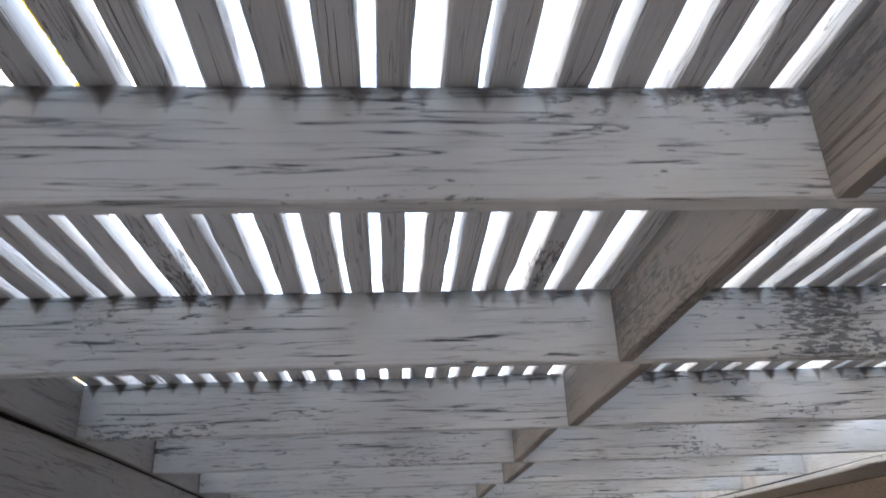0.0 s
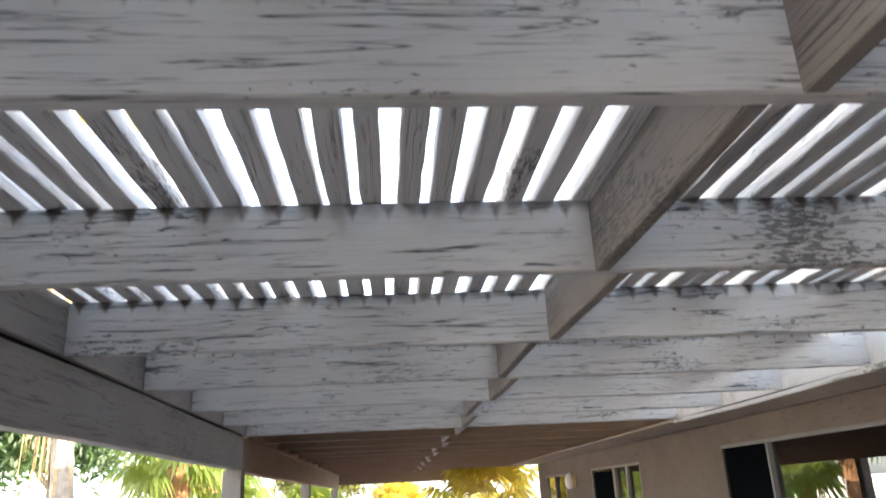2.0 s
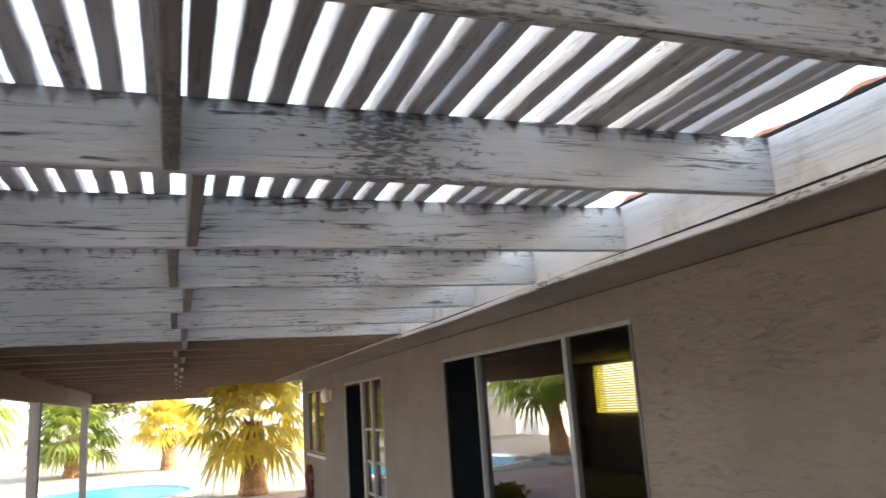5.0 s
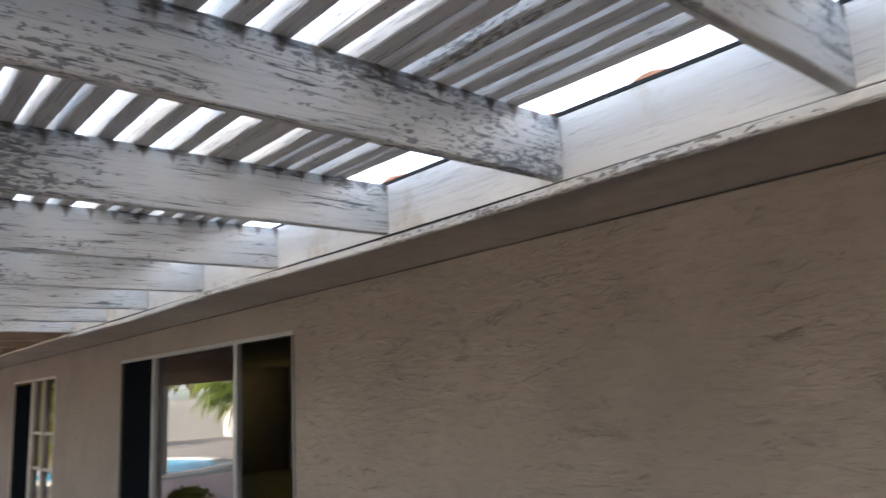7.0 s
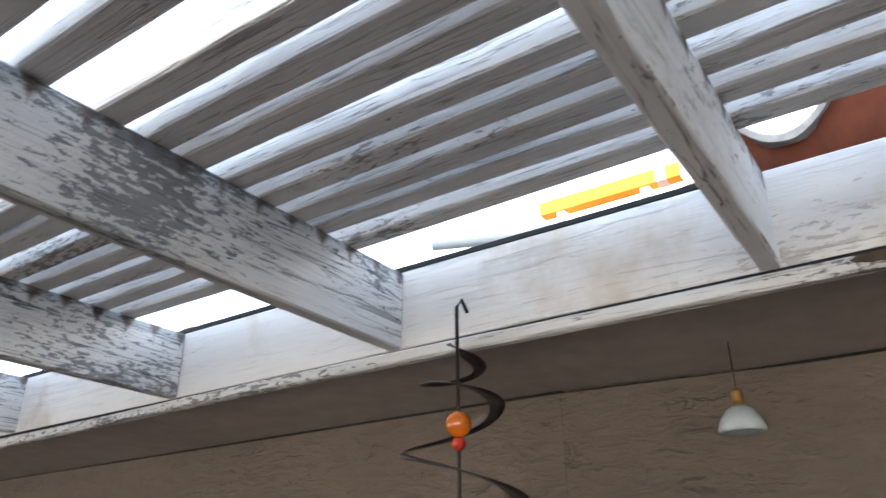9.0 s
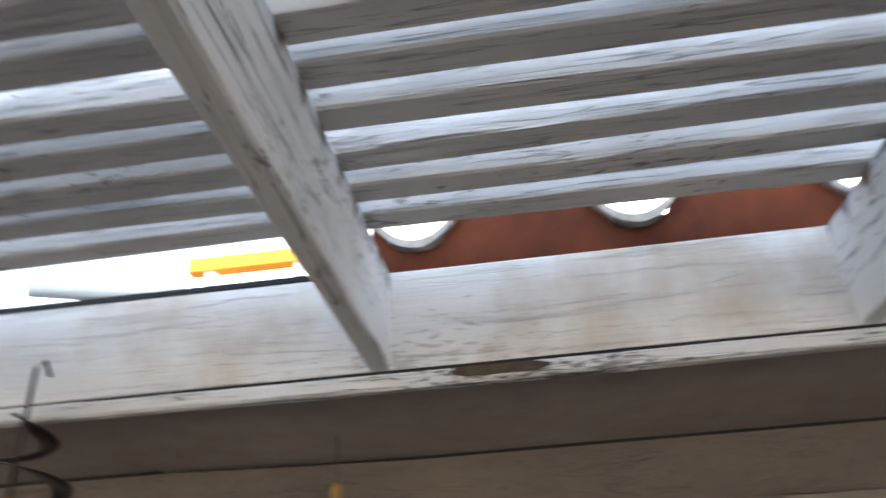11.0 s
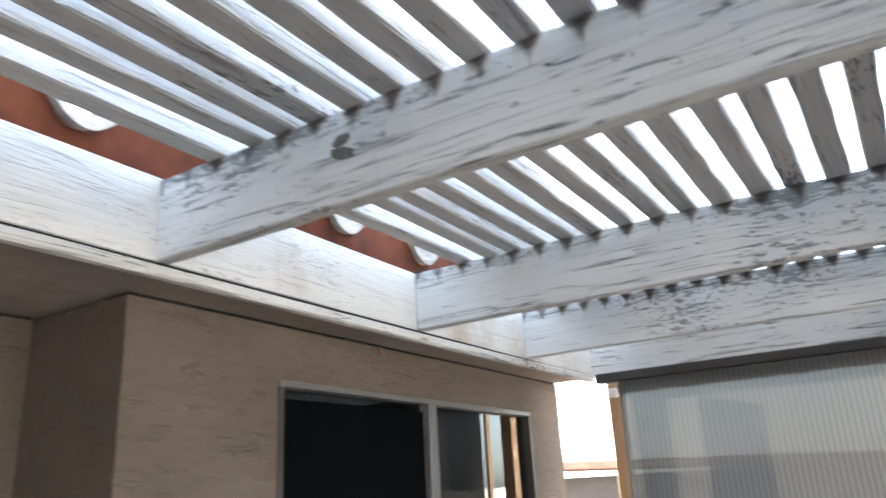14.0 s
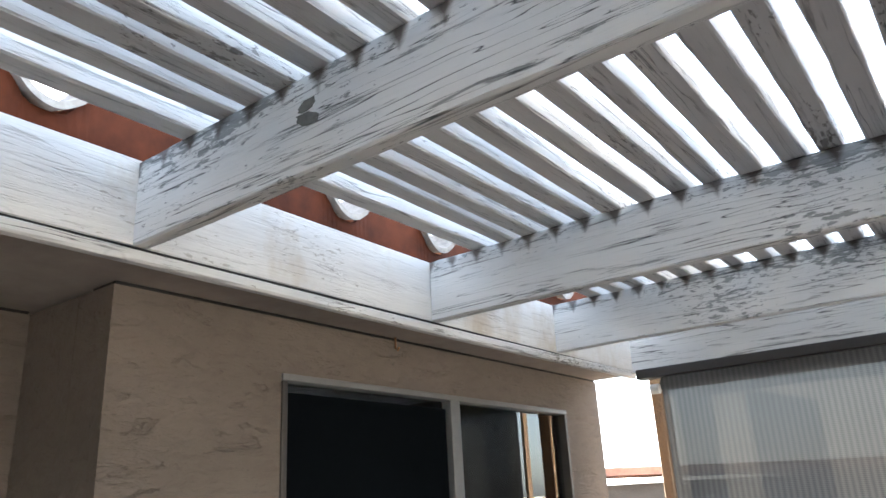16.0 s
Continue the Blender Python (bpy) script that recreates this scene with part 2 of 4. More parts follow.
M_SHRUB = leaf("shrub leaf", (0.12, 0.12, 0.02), (0.22, 0.20, 0.04), (0.3, 0.3, 0.05))


def glass(name, tint=(0.9, 0.93, 0.92), base=0.06):
    m = Mat(name)
    tr = m.node("ShaderNodeBsdfTransparent", Color=(*tint, 1))
    gl = m.node("ShaderNodeBsdfGlossy", Roughness=0.01)
    fr = m.node("ShaderNodeFresnel", IOR=1.7)
    mx = m.node("ShaderNodeMixShader")
    m.link(m.math("ADD", fr.outputs[0], base), mx.inputs[0])
    m.link(tr.outputs[0], mx.inputs[1])
    m.link(gl.outputs[0], mx.inputs[2])
    m.link(mx.outputs[0], m.t.nodes["Material Output"].inputs[0])
    return m.m


M_GLASS = glass("window glass", base=0.16)
M_TINT = glass("tinted window glass", (0.55, 0.6, 0.6), 0.02)

M_SCREEN_D.node_tree.nodes["Principled BSDF"].inputs["Specular IOR Level"].default_value = 0.0


def bead(name, rgb):
    m = Mat(name, 0.08)
    m.color(rgb)
    m.b.inputs["Transmission Weight"].default_value = 0.35
    return m.m


def water():
    m = Mat("pool water", 0.25)
    m.b.inputs["Specular IOR Level"].default_value = 0.15
    v = m.coords((1, 1, 1), False)
    m.color(m.ramp(m.noise(v, 0.6, 3), [(0.3, (0.02, 0.33, 0.62)), (0.7, (0.07, 0.50, 0.75))]))
    m.bump(m.noise(v, 5, 3), 0.15, 0.02)
    return m.m


M_WATER = water()


def block_wall():
    m = Mat("grey block masonry", 0.9)
    co = m.node("ShaderNodeTexCoord")
    sw = m.node("ShaderNodeSeparateXYZ")
    m.link(co.outputs["Object"], sw.inputs[0])
    cb = m.node("ShaderNodeCombineXYZ")
    m.link(m.math("ADD", sw.outputs[0], sw.outputs[1]), cb.inputs[0])
    m.link(sw.outputs[2], cb.inputs[1])
    br = m.node("ShaderNodeTexBrick", Scale=1.0, Mortar_Size=0.006, Bias=0.0)
    br.inputs["Brick Width"].default_value, br.inputs["Row Height"].default_value = 0.4, 0.2
    br.inputs["Color1"].default_value = (0.42, 0.41, 0.39, 1)
    br.inputs["Color2"].default_value = (0.36, 0.355, 0.345, 1)
    br.inputs["Mortar"].default_value = (0.27, 0.265, 0.26, 1)
    m.link(cb.outputs[0], br.inputs["Vector"])
    v = m.coords((1, 1, 1), False)
    m.color(m.mix(m.math("MULTIPLY", m.noise(v, 2, 5), 0.35), br.outputs["Color"], (0.25, 0.24, 0.23)))
    m.bump(br.outputs["Fac"], -0.4, 0.006)
    return m.m


M_BLOCK = block_wall()
M_WHITEWALL = plain("white painted block", (0.78, 0.75, 0.70), 0.9, 0, 0.06, 8, 0.3)


def shade_cloth():
    """Woven sun screen: fine vertical ribs, lets some light through."""
    m = Mat("woven shade cloth", 0.8)
    v = m.coords((1, 1, 1), False)
    rib = m.node("ShaderNodeTexWave", Scale=14.0, Distortion=0.6, Detail=2.0)
    rib.bands_direction = "X"
    m.link(v, rib.inputs["Vector"])
    weft = m.node("ShaderNodeTexWave", Scale=45.0, Distortion=0.8)
    weft.bands_direction = "Z"
    m.link(v, weft.inputs["Vector"])
    weave = m.math("ADD", m.math("MULTIPLY", rib.outputs["Fac"], 0.55), m.math("MULTIPLY", weft.outputs["Fac"], 0.45))
    c = m.mix(weave, (0.060, 0.060, 0.062), (0.125, 0.122, 0.118))
    m.color(c)
    m.bump(weave, 0.25, 0.0015)
    tl = m.node("ShaderNodeBsdfTranslucent")
    m.link(c, tl.inputs["Color"])
    tp = m.node("ShaderNodeBsdfTransparent", Color=(1, 1, 1, 1))
    a = m.node("ShaderNodeMixShader", Fac=0.26)
    b = m.node("ShaderNodeMixShader", Fac=0.018)
    m.link(m.b.outputs[0], a.inputs[1])
    m.link(tl.outputs[0], a.inputs[2])
    m.link(a.outputs[0], b.inputs[1])
    m.link(tp.outputs[0], b.inputs[2])
    m.link(b.outputs[0], m.t.nodes["Material Output"].inputs[0])
    return m.m


M_SHADE = shade_cloth()


# ---- mesh helpers ----
def part(name, bm, material, parent=None, label="", smooth=False):
    me = bpy.data.meshes.new(name)
    bm.to_mesh(me)
    bm.free()
    me.materials.append(material)
    if smooth:
        for p in me.polygons:
            p.use_smooth = True
    ob = new(name, me)
    if parent is not None:
        ob.parent = parent
    if label:
        tagged(ob, label)
    return ob


def group_at(name, place, label, category, grp="", kind=""):
    ob = new(name)
    ob.location = place
    ob.empty_display_size = 0.1
    return tagged(ob, label, category, grp, kind)


def under(parent, *obs):
    """Hang world-placed meshes under a thing without moving them."""
    bpy.context.view_layer.update()
    for ob in obs:
        ob.parent = parent
        ob.matrix_parent_inverse = Matrix.Translation(parent.location).inverted()
    return obs[0]


def box(x0, x1, y0, y1, z0, z1, bevel=0.0, bm=None):
    bm = bm or bmesh.new()
    vs = bmesh.ops.create_cube(bm, size=1.0)["verts"]
    bmesh.ops.scale(bm, vec=(x1 - x0, y1 - y0, z1 - z0), verts=vs)
    bmesh.ops.translate(bm, vec=((x0 + x1) / 2, (y0 + y1) / 2, (z0 + z1) / 2), verts=vs)
    if bevel:
        edges = list({e for v in vs for e in v.link_edges})
        bmesh.ops.bevel(bm, geom=edges, offset=bevel, segments=2, affect="EDGES", profile=0.5)
    return bm


def timber(axis, a, b, c, d, w, h, segs=24, wobble=0.002, chamfer=0.004, seed=0, notch=0.0, ends=True):
    """A sawn board along an axis from a to b, centred on (c, d) across it, w wide and h high, with eased, slightly uneven edges."""
    rnd = random.Random(seed)
    bm = bmesh.new()
    hw, hh = w / 2, h / 2
    prof = [(-hw + chamfer, -hh), (hw - chamfer, -hh), (hw, -hh + chamfer), (hw, hh - chamfer), (hw - chamfer, hh), (-hw + chamfer, hh), (-hw, hh - chamfer), (-hw, -hh + chamfer)]
    rings = []
    p1, p2 = rnd.uniform(0, 9), rnd.uniform(0, 9)
    for i in range(segs + 1):
        s = a + (b - a) * i / segs
        bow1 = wobble * 1.2 * math.sin(s * 1.7 + p1)
        bow2 = wobble * 0.8 * math.sin(s * 2.3 + p2)
        ring = []
        for k, (u, v) in enumerate(prof):
            e = noise.noise(Vector((s * 9, k * 3.1, seed * 1.7))) * wobble
            bite = 0.0
            if notch and rnd.random() < 0.05:
                bite = notch * rnd.random()
            uu = u * (1 - bite / max(w, 1e-3)) + bow1 + e
            vv = v + bow2 + e * 0.6
            q = (s, c + uu, d + vv) if axis == 0 else (c + uu, s, d + vv) if axis == 1 else (c + uu, d + vv, s)
            ring.append(bm.verts.new(q))
        rings.append(ring)
    n = len(prof)
    for r0, r1 in zip(rings, rings[1:]):
        for k in range(n):
            bm.faces.new((r0[k], r0[(k + 1) % n], r1[(k + 1) % n], r1[k]))
    if ends:
        bm.faces.new(rings[0])
        bm.faces.new(rings[-1])
    bmesh.ops.recalc_face_normals(bm, faces=bm.faces[:])
    return bm


def tube(points, radius, sides=10, bm=None, closed=False, taper=None):
    """A round tube along a run of points."""
    bm = bm or bmesh.new()
    pts = [Vector(p) for p in points]
    rings = []
    for i, p in enumerate(pts):
        d = (pts[min(i + 1, len(pts) - 1)] - pts[max(i - 1, 0)]).normalized()
        up = Vector((0, 0, 1)) if abs(d.z) < 0.95 else Vector((1, 0, 0))
        u = d.cross(up).normalized()
        v = d.cross(u)
        r = taper[i] if taper else radius
        rings.append([bm.verts.new(p + r * (math.cos(2 * math.pi * k / sides) * u + math.sin(2 * math.pi * k / sides) * v)) for k in range(sides)])
    for r0, r1 in zip(rings, rings[1:]):
        for k in range(sides):
            bm.faces.new((r0[k], r0[(k + 1) % sides], r1[(k + 1) % sides], r1[k]))
    bm.faces.new(rings[0])
    bm.faces.new(rings[-1])
    bmesh.ops.recalc_face_normals(bm, faces=bm.faces[:])
    return bm


def ball(x, y, z, r, sz=1.0, seg=20):
    bm = bmesh.new()
    bmesh.ops.create_uvsphere(bm, u_segments=seg, v_segments=seg // 2, radius=r)
    bmesh.ops.scale(bm, vec=(1, 1, sz), verts=bm.verts)
    bmesh.ops.translate(bm, vec=(x, y, z), verts=bm.verts)
    return bm


def lathe(profile, x, y, sides=24):
    """A turned body from (radius, height) pairs round an upright line."""
    bm = bmesh.new()
    rings = [[bm.verts.new((x + r * math.cos(2 * math.pi * k / sides), y + r * math.sin(2 * math.pi * k / sides), z)) for k in range(sides)] for r, z in profile]
    for r0, r1 in zip(rings, rings[1:]):
        for k in range(sides):
            bm.faces.new((r0[k], r0[(k + 1) % sides], r1[(k + 1) % sides], r1[k]))
    bm.faces.new(rings[0])
    bm.faces.new(rings[-1])
    bmesh.ops.recalc_face_normals(bm, faces=bm.faces[:])
    return bm


# ---- plan ----
ZB, ZT = 2.20, 2.39            # underside and top of the rafters
XL, XR = -1.085, 2.375         # rafter ends: rim board and ledger
SOFFIT = 2.186
WN, WD, WS = 2.893, 2.965, 2.575  # north wall, wall behind the door, south wall
RAFTERS = [-4.153, -3.36, -2.357, -1.641, -0.808, 0.016, 0.818, 1.673, 2.541, 3.41, 4.266, 5.107, 5.967]

# ---- ground ----
g = part("ground", box(-150, 150, -150, 150, -0.4, -0.06), M_GRAVEL)
tagged(g, "pale gravel desert yard around the house", "ground", kind="structure")
slab = part("pavement", box(-1.3, WN, -6.5, 8.25, -0.2, 0.0, 0.01), M_CONC)
tagged(slab, "unseen patio slab under the pergola, dark brown for its bounce", "patio", kind="structure")
slab = part("pavement_deck", box(-3.4, WN, 8.26, 15.4, -0.2, 0.0, 0.01), M_DECK_SUNLIT)
tagged(slab, "red painted concrete deck by the pool", "patio", kind="structure")


# ---- house walls with their openings ----
def wall_with_openings(x0, x1, y0, y1, z0, z1, openings):
    """Wall along y; openings are (ya, yb, za, zb)."""
    bm = bmesh.new()
    ys = sorted({y0, y1, *[o[0] for o in openings], *[o[1] for o in openings]})
    for ya, yb in zip(ys, ys[1:]):
        hole = next((o for o in openings if o[0] <= ya + 1e-6 and o[1] >= yb - 1e-6), None)
        if hole is None:
            box(x0, x1, ya, yb, z0, z1, bm=bm)
        else:
            if hole[2] > z0 + 0.01:
                box(x0, x1, ya, yb, z0, hole[2], bm=bm)
            box(x0, x1, ya, yb, hole[3], z1, bm=bm)
    bmesh.ops.remove_doubles(bm, verts=bm.verts, dist=1e-5)
    return bm


SLIDER = (3.311, 6.401, 0.0, 1.99)
FRENCH = (8.64, 10.8, 0.0, 1.955)
FARWIN = (12.45, 14.08, 0.84, 1.94)
DOOR = (-2.23, -1.335, 0.0, 1.972)
WIN2 = (-4.535, -2.914, 0.95, 2.024)
w = part("wall_north", wall_with_openings(WN, WN + 0.15, -0.15, 14.73, 0, SOFFIT - 0.009, [SLIDER, FRENCH, FARWIN]), M_STUCCO)
tagged(w, "rough tan stucco house wall", "wall", kind="structure")
w = part("wall_entry", wall_with_openings(WD, WD + 0.15, -2.413, -0.148, 0, SOFFIT - 0.009, [DOOR]), M_STUCCO)
tagged(w, "tan stucco wall round the side door", "wall", kind="structure")
w = part("wall_south", wall_with_openings(WS, WS + 0.15, -4.87, -2.415, 0, SOFFIT - 0.009, [WIN2]), M_STUCCO)
tagged(w, "rough tan stucco house wall with a window", "wall", kind="structure")
w = part("wall_return", box(WS + 0.152, WD + 0.15, -2.56, -2.415, 0, SOFFIT - 0.009), M_STUCCO)
tagged(w, "tan stucco return wall at the step", "wall", kind="structure")
w = part("wall_end", box(WS + 0.152, 9.0, -4.87, -4.71, 0, 2.3), M_STUCCO)
tagged(w, "tan stucco end wall of the house", "wall", kind="structure")
w = part("wall_far_end", box(WN + 0.152, 9.0, 14.58, 14.73, 0, 2.3), M_STUCCO)
tagged(w, "tan stucco far end wall of the house", "wall", kind="structure")
w = part("wall_back", wall_with_openings(9.0, 9.15, -4.87, 14.73, 0, 2.3, [(10.72, 13.86, 1.15, 2.15)]), M_STUCCO)
tagged(w, "back wall of the house", "wall", kind="structure")
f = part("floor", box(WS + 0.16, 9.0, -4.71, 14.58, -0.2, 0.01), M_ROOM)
tagged(f, "dim floor inside the house", "floor", kind="structure")
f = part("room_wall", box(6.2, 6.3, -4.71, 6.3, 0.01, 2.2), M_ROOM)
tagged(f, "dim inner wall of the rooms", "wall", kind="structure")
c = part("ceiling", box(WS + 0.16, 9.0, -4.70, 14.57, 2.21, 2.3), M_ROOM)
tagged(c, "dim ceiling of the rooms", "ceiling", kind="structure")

# near-black strips fill the wall joints in place of their shade
for nm, xa, ya, yb in (("joint_north", WN, -0.15, 14.73), ("joint_entry", WD, -2.41, -0.15), ("joint_south", WS, -4.86, -2.42)):
    j = part(nm, box(xa + 0.002, xa + 0.10, ya, yb, SOFFIT - 0.0085, SOFFIT - 0.0005), M_DARK)
    tagged(j, "dark strip for the shade in the wall and soffit joint", "joint", kind="structure")

# soffit, ledger and eave
s = part("soffit", box(XR + 0.01, WD + 0.4, -4.88, 14.8, SOFFIT, 2.205), M_SOFFIT)
tagged(s, "tan painted soffit under the eave", "soffit", kind="structure")
s = part("trim", timber(1, -4.87, 6.05, XR + 0.008, 2.1775, 0.03, 0.029, 160, 0.004, 0.005, 5), M_TRIM)
tagged(s, "flaking white trim strip below the ledger board", "trim", kind="structure")
# same for the seam: its shade is a near-black strip
s = part("seam", box(XR - 0.0015, XR + 0.01, -4.87, 6.05, 2.1885, 2.1965), M_DARK)
tagged(s, "dark strip for the shade in the seam under the ledger board", "joint", kind="structure")
s = part("ledger", timber(1, -4.87, 6.05, XR + 0.02, 2.294, 0.038, 0.196, 90, 0.002, 0.004, 6), M_LEDGER)
tagged(s, "white painted ledger board with cracked paint", "board", kind="structure")
s = part("flashing", box(XR + 0.002, XR + 0.09, -0.80, 6.05, 2.3935, 2.405), M_DARK)
tagged(s, "dark edge flashing on the ledger", "flashing", kind="structure")


# ---- roof ----
def tile_sheet(x0, x1, y0, y1, z0, slope, amp, pitch, phase, thick=0.015):
    bm = bmesh.new()
    n = int((y1 - y0) / pitch * 14)
    rows = []
    for x in (x0, x1):
        for dz in (0.0, thick):
            rows.append([bm.verts.new((x, y, z0 + slope * (x - x0) + dz + amp * math.cos(2 * math.pi * (y - phase) / pitch + math.pi))) for y in np.linspace(y0, y1, n)])
    for a, b in ((0, 1), (1, 3), (3, 2), (2, 0)):
        for k in range(n - 1):
            bm.faces.new((rows[a][k], rows[a][k + 1], rows[b][k + 1], rows[b][k]))
    bmesh.ops.recalc_face_normals(bm, faces=bm.faces[:])
    return bm


TP, TY = 0.417, -1.30
r = part("roof", tile_sheet(2.52, 8.6, -0.72, 15.0, 2.437, 0.32, 0.035, TP, TY), M_CLAY)
tagged(r, "low clay tile roof of the house", "roof", kind="structure")
r = part("roof_south", tile_sheet(2.42, 8.6, -5.0, -0.76, 2.485, 0.32, 0.04, TP, TY), M_CLAY)
tagged(r, "clay tile roof over the south room", "roof", kind="structure")
r = part("roof_back", box(8.6, 9.3, -5.0, 15.0, 2.3, 4.4), M_CLAY)
tagged(r, "plain back slope of the roof", "roof", kind="structure")


def closure():
    bm = bmesh.new()
    ys = np.linspace(-4.86, -0.795, 240)
    cols = []
    for y in ys:
        off = (y - TY + TP / 2) % TP - TP / 2
        top = 2.53 - 0.10 * math.exp(-((off / 0.075) ** 4))
        cols.append([bm.verts.new((x, y, z)) for x, z in ((XR + 0.012, 2.393), (XR + 0.004, top), (XR + 0.02, top), (XR + 0.03, 2.393))])
    for a, b in zip(cols, cols[1:]):
        for k in range(4):
            bm.faces.new((a[k], a[(k + 1) % 4], b[(k + 1) % 4], b[k]))
    bmesh.ops.recalc_face_normals(bm, faces=bm.faces[:])
    return bm


s = part("eave_closure", closure(), M_ORANGE)
tagged(s, "orange clay eave closure strip above the ledger", "eave", kind="structure")


def pan_tile(yc, seed):
    """The trough of one tile at the eave, open upwards."""
    rnd = random.Random(seed)
    bm = bmesh.new()
    n, rows = 12, []
    for x in (XR - 0.022 + rnd.uniform(-0.006, 0.006), XR + 0.10):
        for rr in (0.0, 0.017):
            row = []
            for k in range(n + 1):
                u = -1 + 2 * k / n
                z = 2.433 + 0.066 * u * u + rr * (1 - 0.3 * u * u) + 0.3 * (x - XR) + 0.002 * noise.noise(Vector((u * 3, seed, rr * 50)))
                row.append(bm.verts.new((x, yc + u * (0.088 - rr * 0.3), z)))
            rows.append(row)
    for a, b in ((0, 1), (1, 3), (3, 2), (2, 0)):
        for k in range(n):
            bm.faces.new((rows[a][k], rows[a][k + 1], rows[b][k + 1], rows[b][k]))
    for k in (0, n):
        bm.faces.new((rows[0][k], rows[1][k], rows[3][k], rows[2][k]))
    bmesh.ops.recalc_face_normals(bm, faces=bm.faces[:])
    return bm


eave = bpy.data.objects["roof_south"]
for i in range(10):
    yc = TY + TP * (1 - i)
    if -4.85 < yc < -0.85:
        part("tile", pan_tile(yc, i), M_TILE, eave, smooth=False)


# ---- pergola over the patio ----
pergola = group_at("pergola", (0, 0, ZB), "white painted wooden lattice pergola with peeling paint", "pergola")


def member(name, bm, mat, label=""):
    ob = part(name, bm, mat, label=label)
    under(pergola, ob)
    return ob


made = {}
for i, y in enumerate(RAFTERS):
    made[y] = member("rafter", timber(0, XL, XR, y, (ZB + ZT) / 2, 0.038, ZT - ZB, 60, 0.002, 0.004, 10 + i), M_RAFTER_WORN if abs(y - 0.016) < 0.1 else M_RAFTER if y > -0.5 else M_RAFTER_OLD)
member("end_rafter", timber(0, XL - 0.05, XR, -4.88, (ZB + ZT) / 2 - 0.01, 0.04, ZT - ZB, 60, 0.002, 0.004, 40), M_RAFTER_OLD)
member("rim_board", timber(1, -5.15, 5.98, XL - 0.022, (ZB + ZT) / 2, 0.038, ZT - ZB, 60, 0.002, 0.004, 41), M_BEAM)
# blocking between the rafters, one run at mid-span
BX = 0.60
ys = [-4.88] + RAFTERS
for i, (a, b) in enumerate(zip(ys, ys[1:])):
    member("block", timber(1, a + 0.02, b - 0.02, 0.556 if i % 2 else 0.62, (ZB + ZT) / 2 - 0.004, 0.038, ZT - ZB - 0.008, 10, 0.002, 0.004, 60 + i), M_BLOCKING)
# slats
rs = random.Random(4)


def slat_run(y0, y1, places, segs, seed, wide, high):
    for k, x in enumerate(places):
        wd = wide + rs.uniform(-0.003, 0.004)
        member("slat", timber(1, y0 + rs.uniform(-0.02, 0.0), y1 + rs.uniform(0.0, 0.02), x, ZT + high / 2, wd, high, segs, 0.004, 0.004, seed + k, 0.008), M_SLAT)


SLATS_NORTH = [2.183, 2.101, 2.013, 1.934, 1.857, 1.759, 1.688, 1.59, 1.464, 1.363, 1.257, 1.176, 1.089, 0.999, 0.907, 0.813, 0.715, 0.62, 0.523,
               0.431, 0.338, 0.247, 0.155, 0.079, -0.010, -0.09, -0.174, -0.263, -0.352, -0.436, -0.521, -0.611, -0.699, -0.784, -0.873, -0.961, -1.05]
SLATS_SOUTH = [2.195, 2.093, 2.01, 1.922, 1.833, 1.747, 1.656, 1.562, 1.476, 1.38, 1.29, 1.199, 1.104, 1.017, 0.926] + [0.926 - 0.0905 * k for k in range(1, 22)]
slat_run(-0.79, 6.0, SLATS_NORTH, 80, 100, 0.053, 0.055)
slat_run(-5.25, -0.812, SLATS_SOUTH, 56, 300, 0.054, 0.050)
# paint gone to bare wood in two spots, and a knot
def jagged(axis, a0, a1, z0, z1, face, rows, seed, slope=0.0):
    """One thin piece with torn ends, lying on a face."""
    rnd = random.Random(seed)
    left, right = [], []
    for k in range(rows + 1):
        z = z0 + (z1 - z0) * k / rows
        u = abs(k / rows - 0.5) * 0.7 * (a1 - a0)
        left.append((a0 + u * rnd.uniform(0.3, 1.0) + slope * k, z))
        right.append((a1 - u * rnd.uniform(0.3, 1.0) + slope * k, z))
    bm = bmesh.new()
    grid = []
    for d in (-0.003, 0.002):
        grid.append([[bm.verts.new((p, face + d, z) if axis == 0 else (face + d, p, z)) for p, z in side] for side in (left, right)])
    for (l, r) in grid:
        for k in range(rows):
            bm.faces.new((l[k], r[k], r[k + 1], l[k + 1]))
    for side in (0, 1):
        for k in range(rows):
            bm.faces.new((grid[0][side][k], grid[0][side][k + 1], grid[1][side][k + 1], grid[1][side][k]))
    for k in (0, rows):
        bm.faces.new((grid[0][0][k], grid[0][1][k], grid[1][1][k], grid[1][0][k]))
    bmesh.ops.recalc_face_normals(bm, faces=bm.faces[:])
    return bm


M_SPOT = plain("bare weathered wood", (0.17, 0.165, 0.145), 0.9, 0, 0.25, 60, 0.5)
M_ROT = plain("brown rotten wood", (0.075, 0.055, 0.035), 0.95, 0, 0.3, 50, 0.8)
for xa, xb, za, zb, sl, sd in ((1.822, 1.875, 2.285, 2.312, 0.003, 1), (1.845, 1.888, 2.314, 2.336, -0.002, 2)):
    o = part("bare_patch", jagged(0, xa, xb, za, zb, -2.3375, 6, sd, sl), M_SPOT)
    o.parent = made[-2.357]
member("rotten_patch", jagged(1, -1.125, -0.935, 2.170, 2.187, 2.3655, 5, 7, 0.004), M_ROT, "brown rotten patch in the trim")
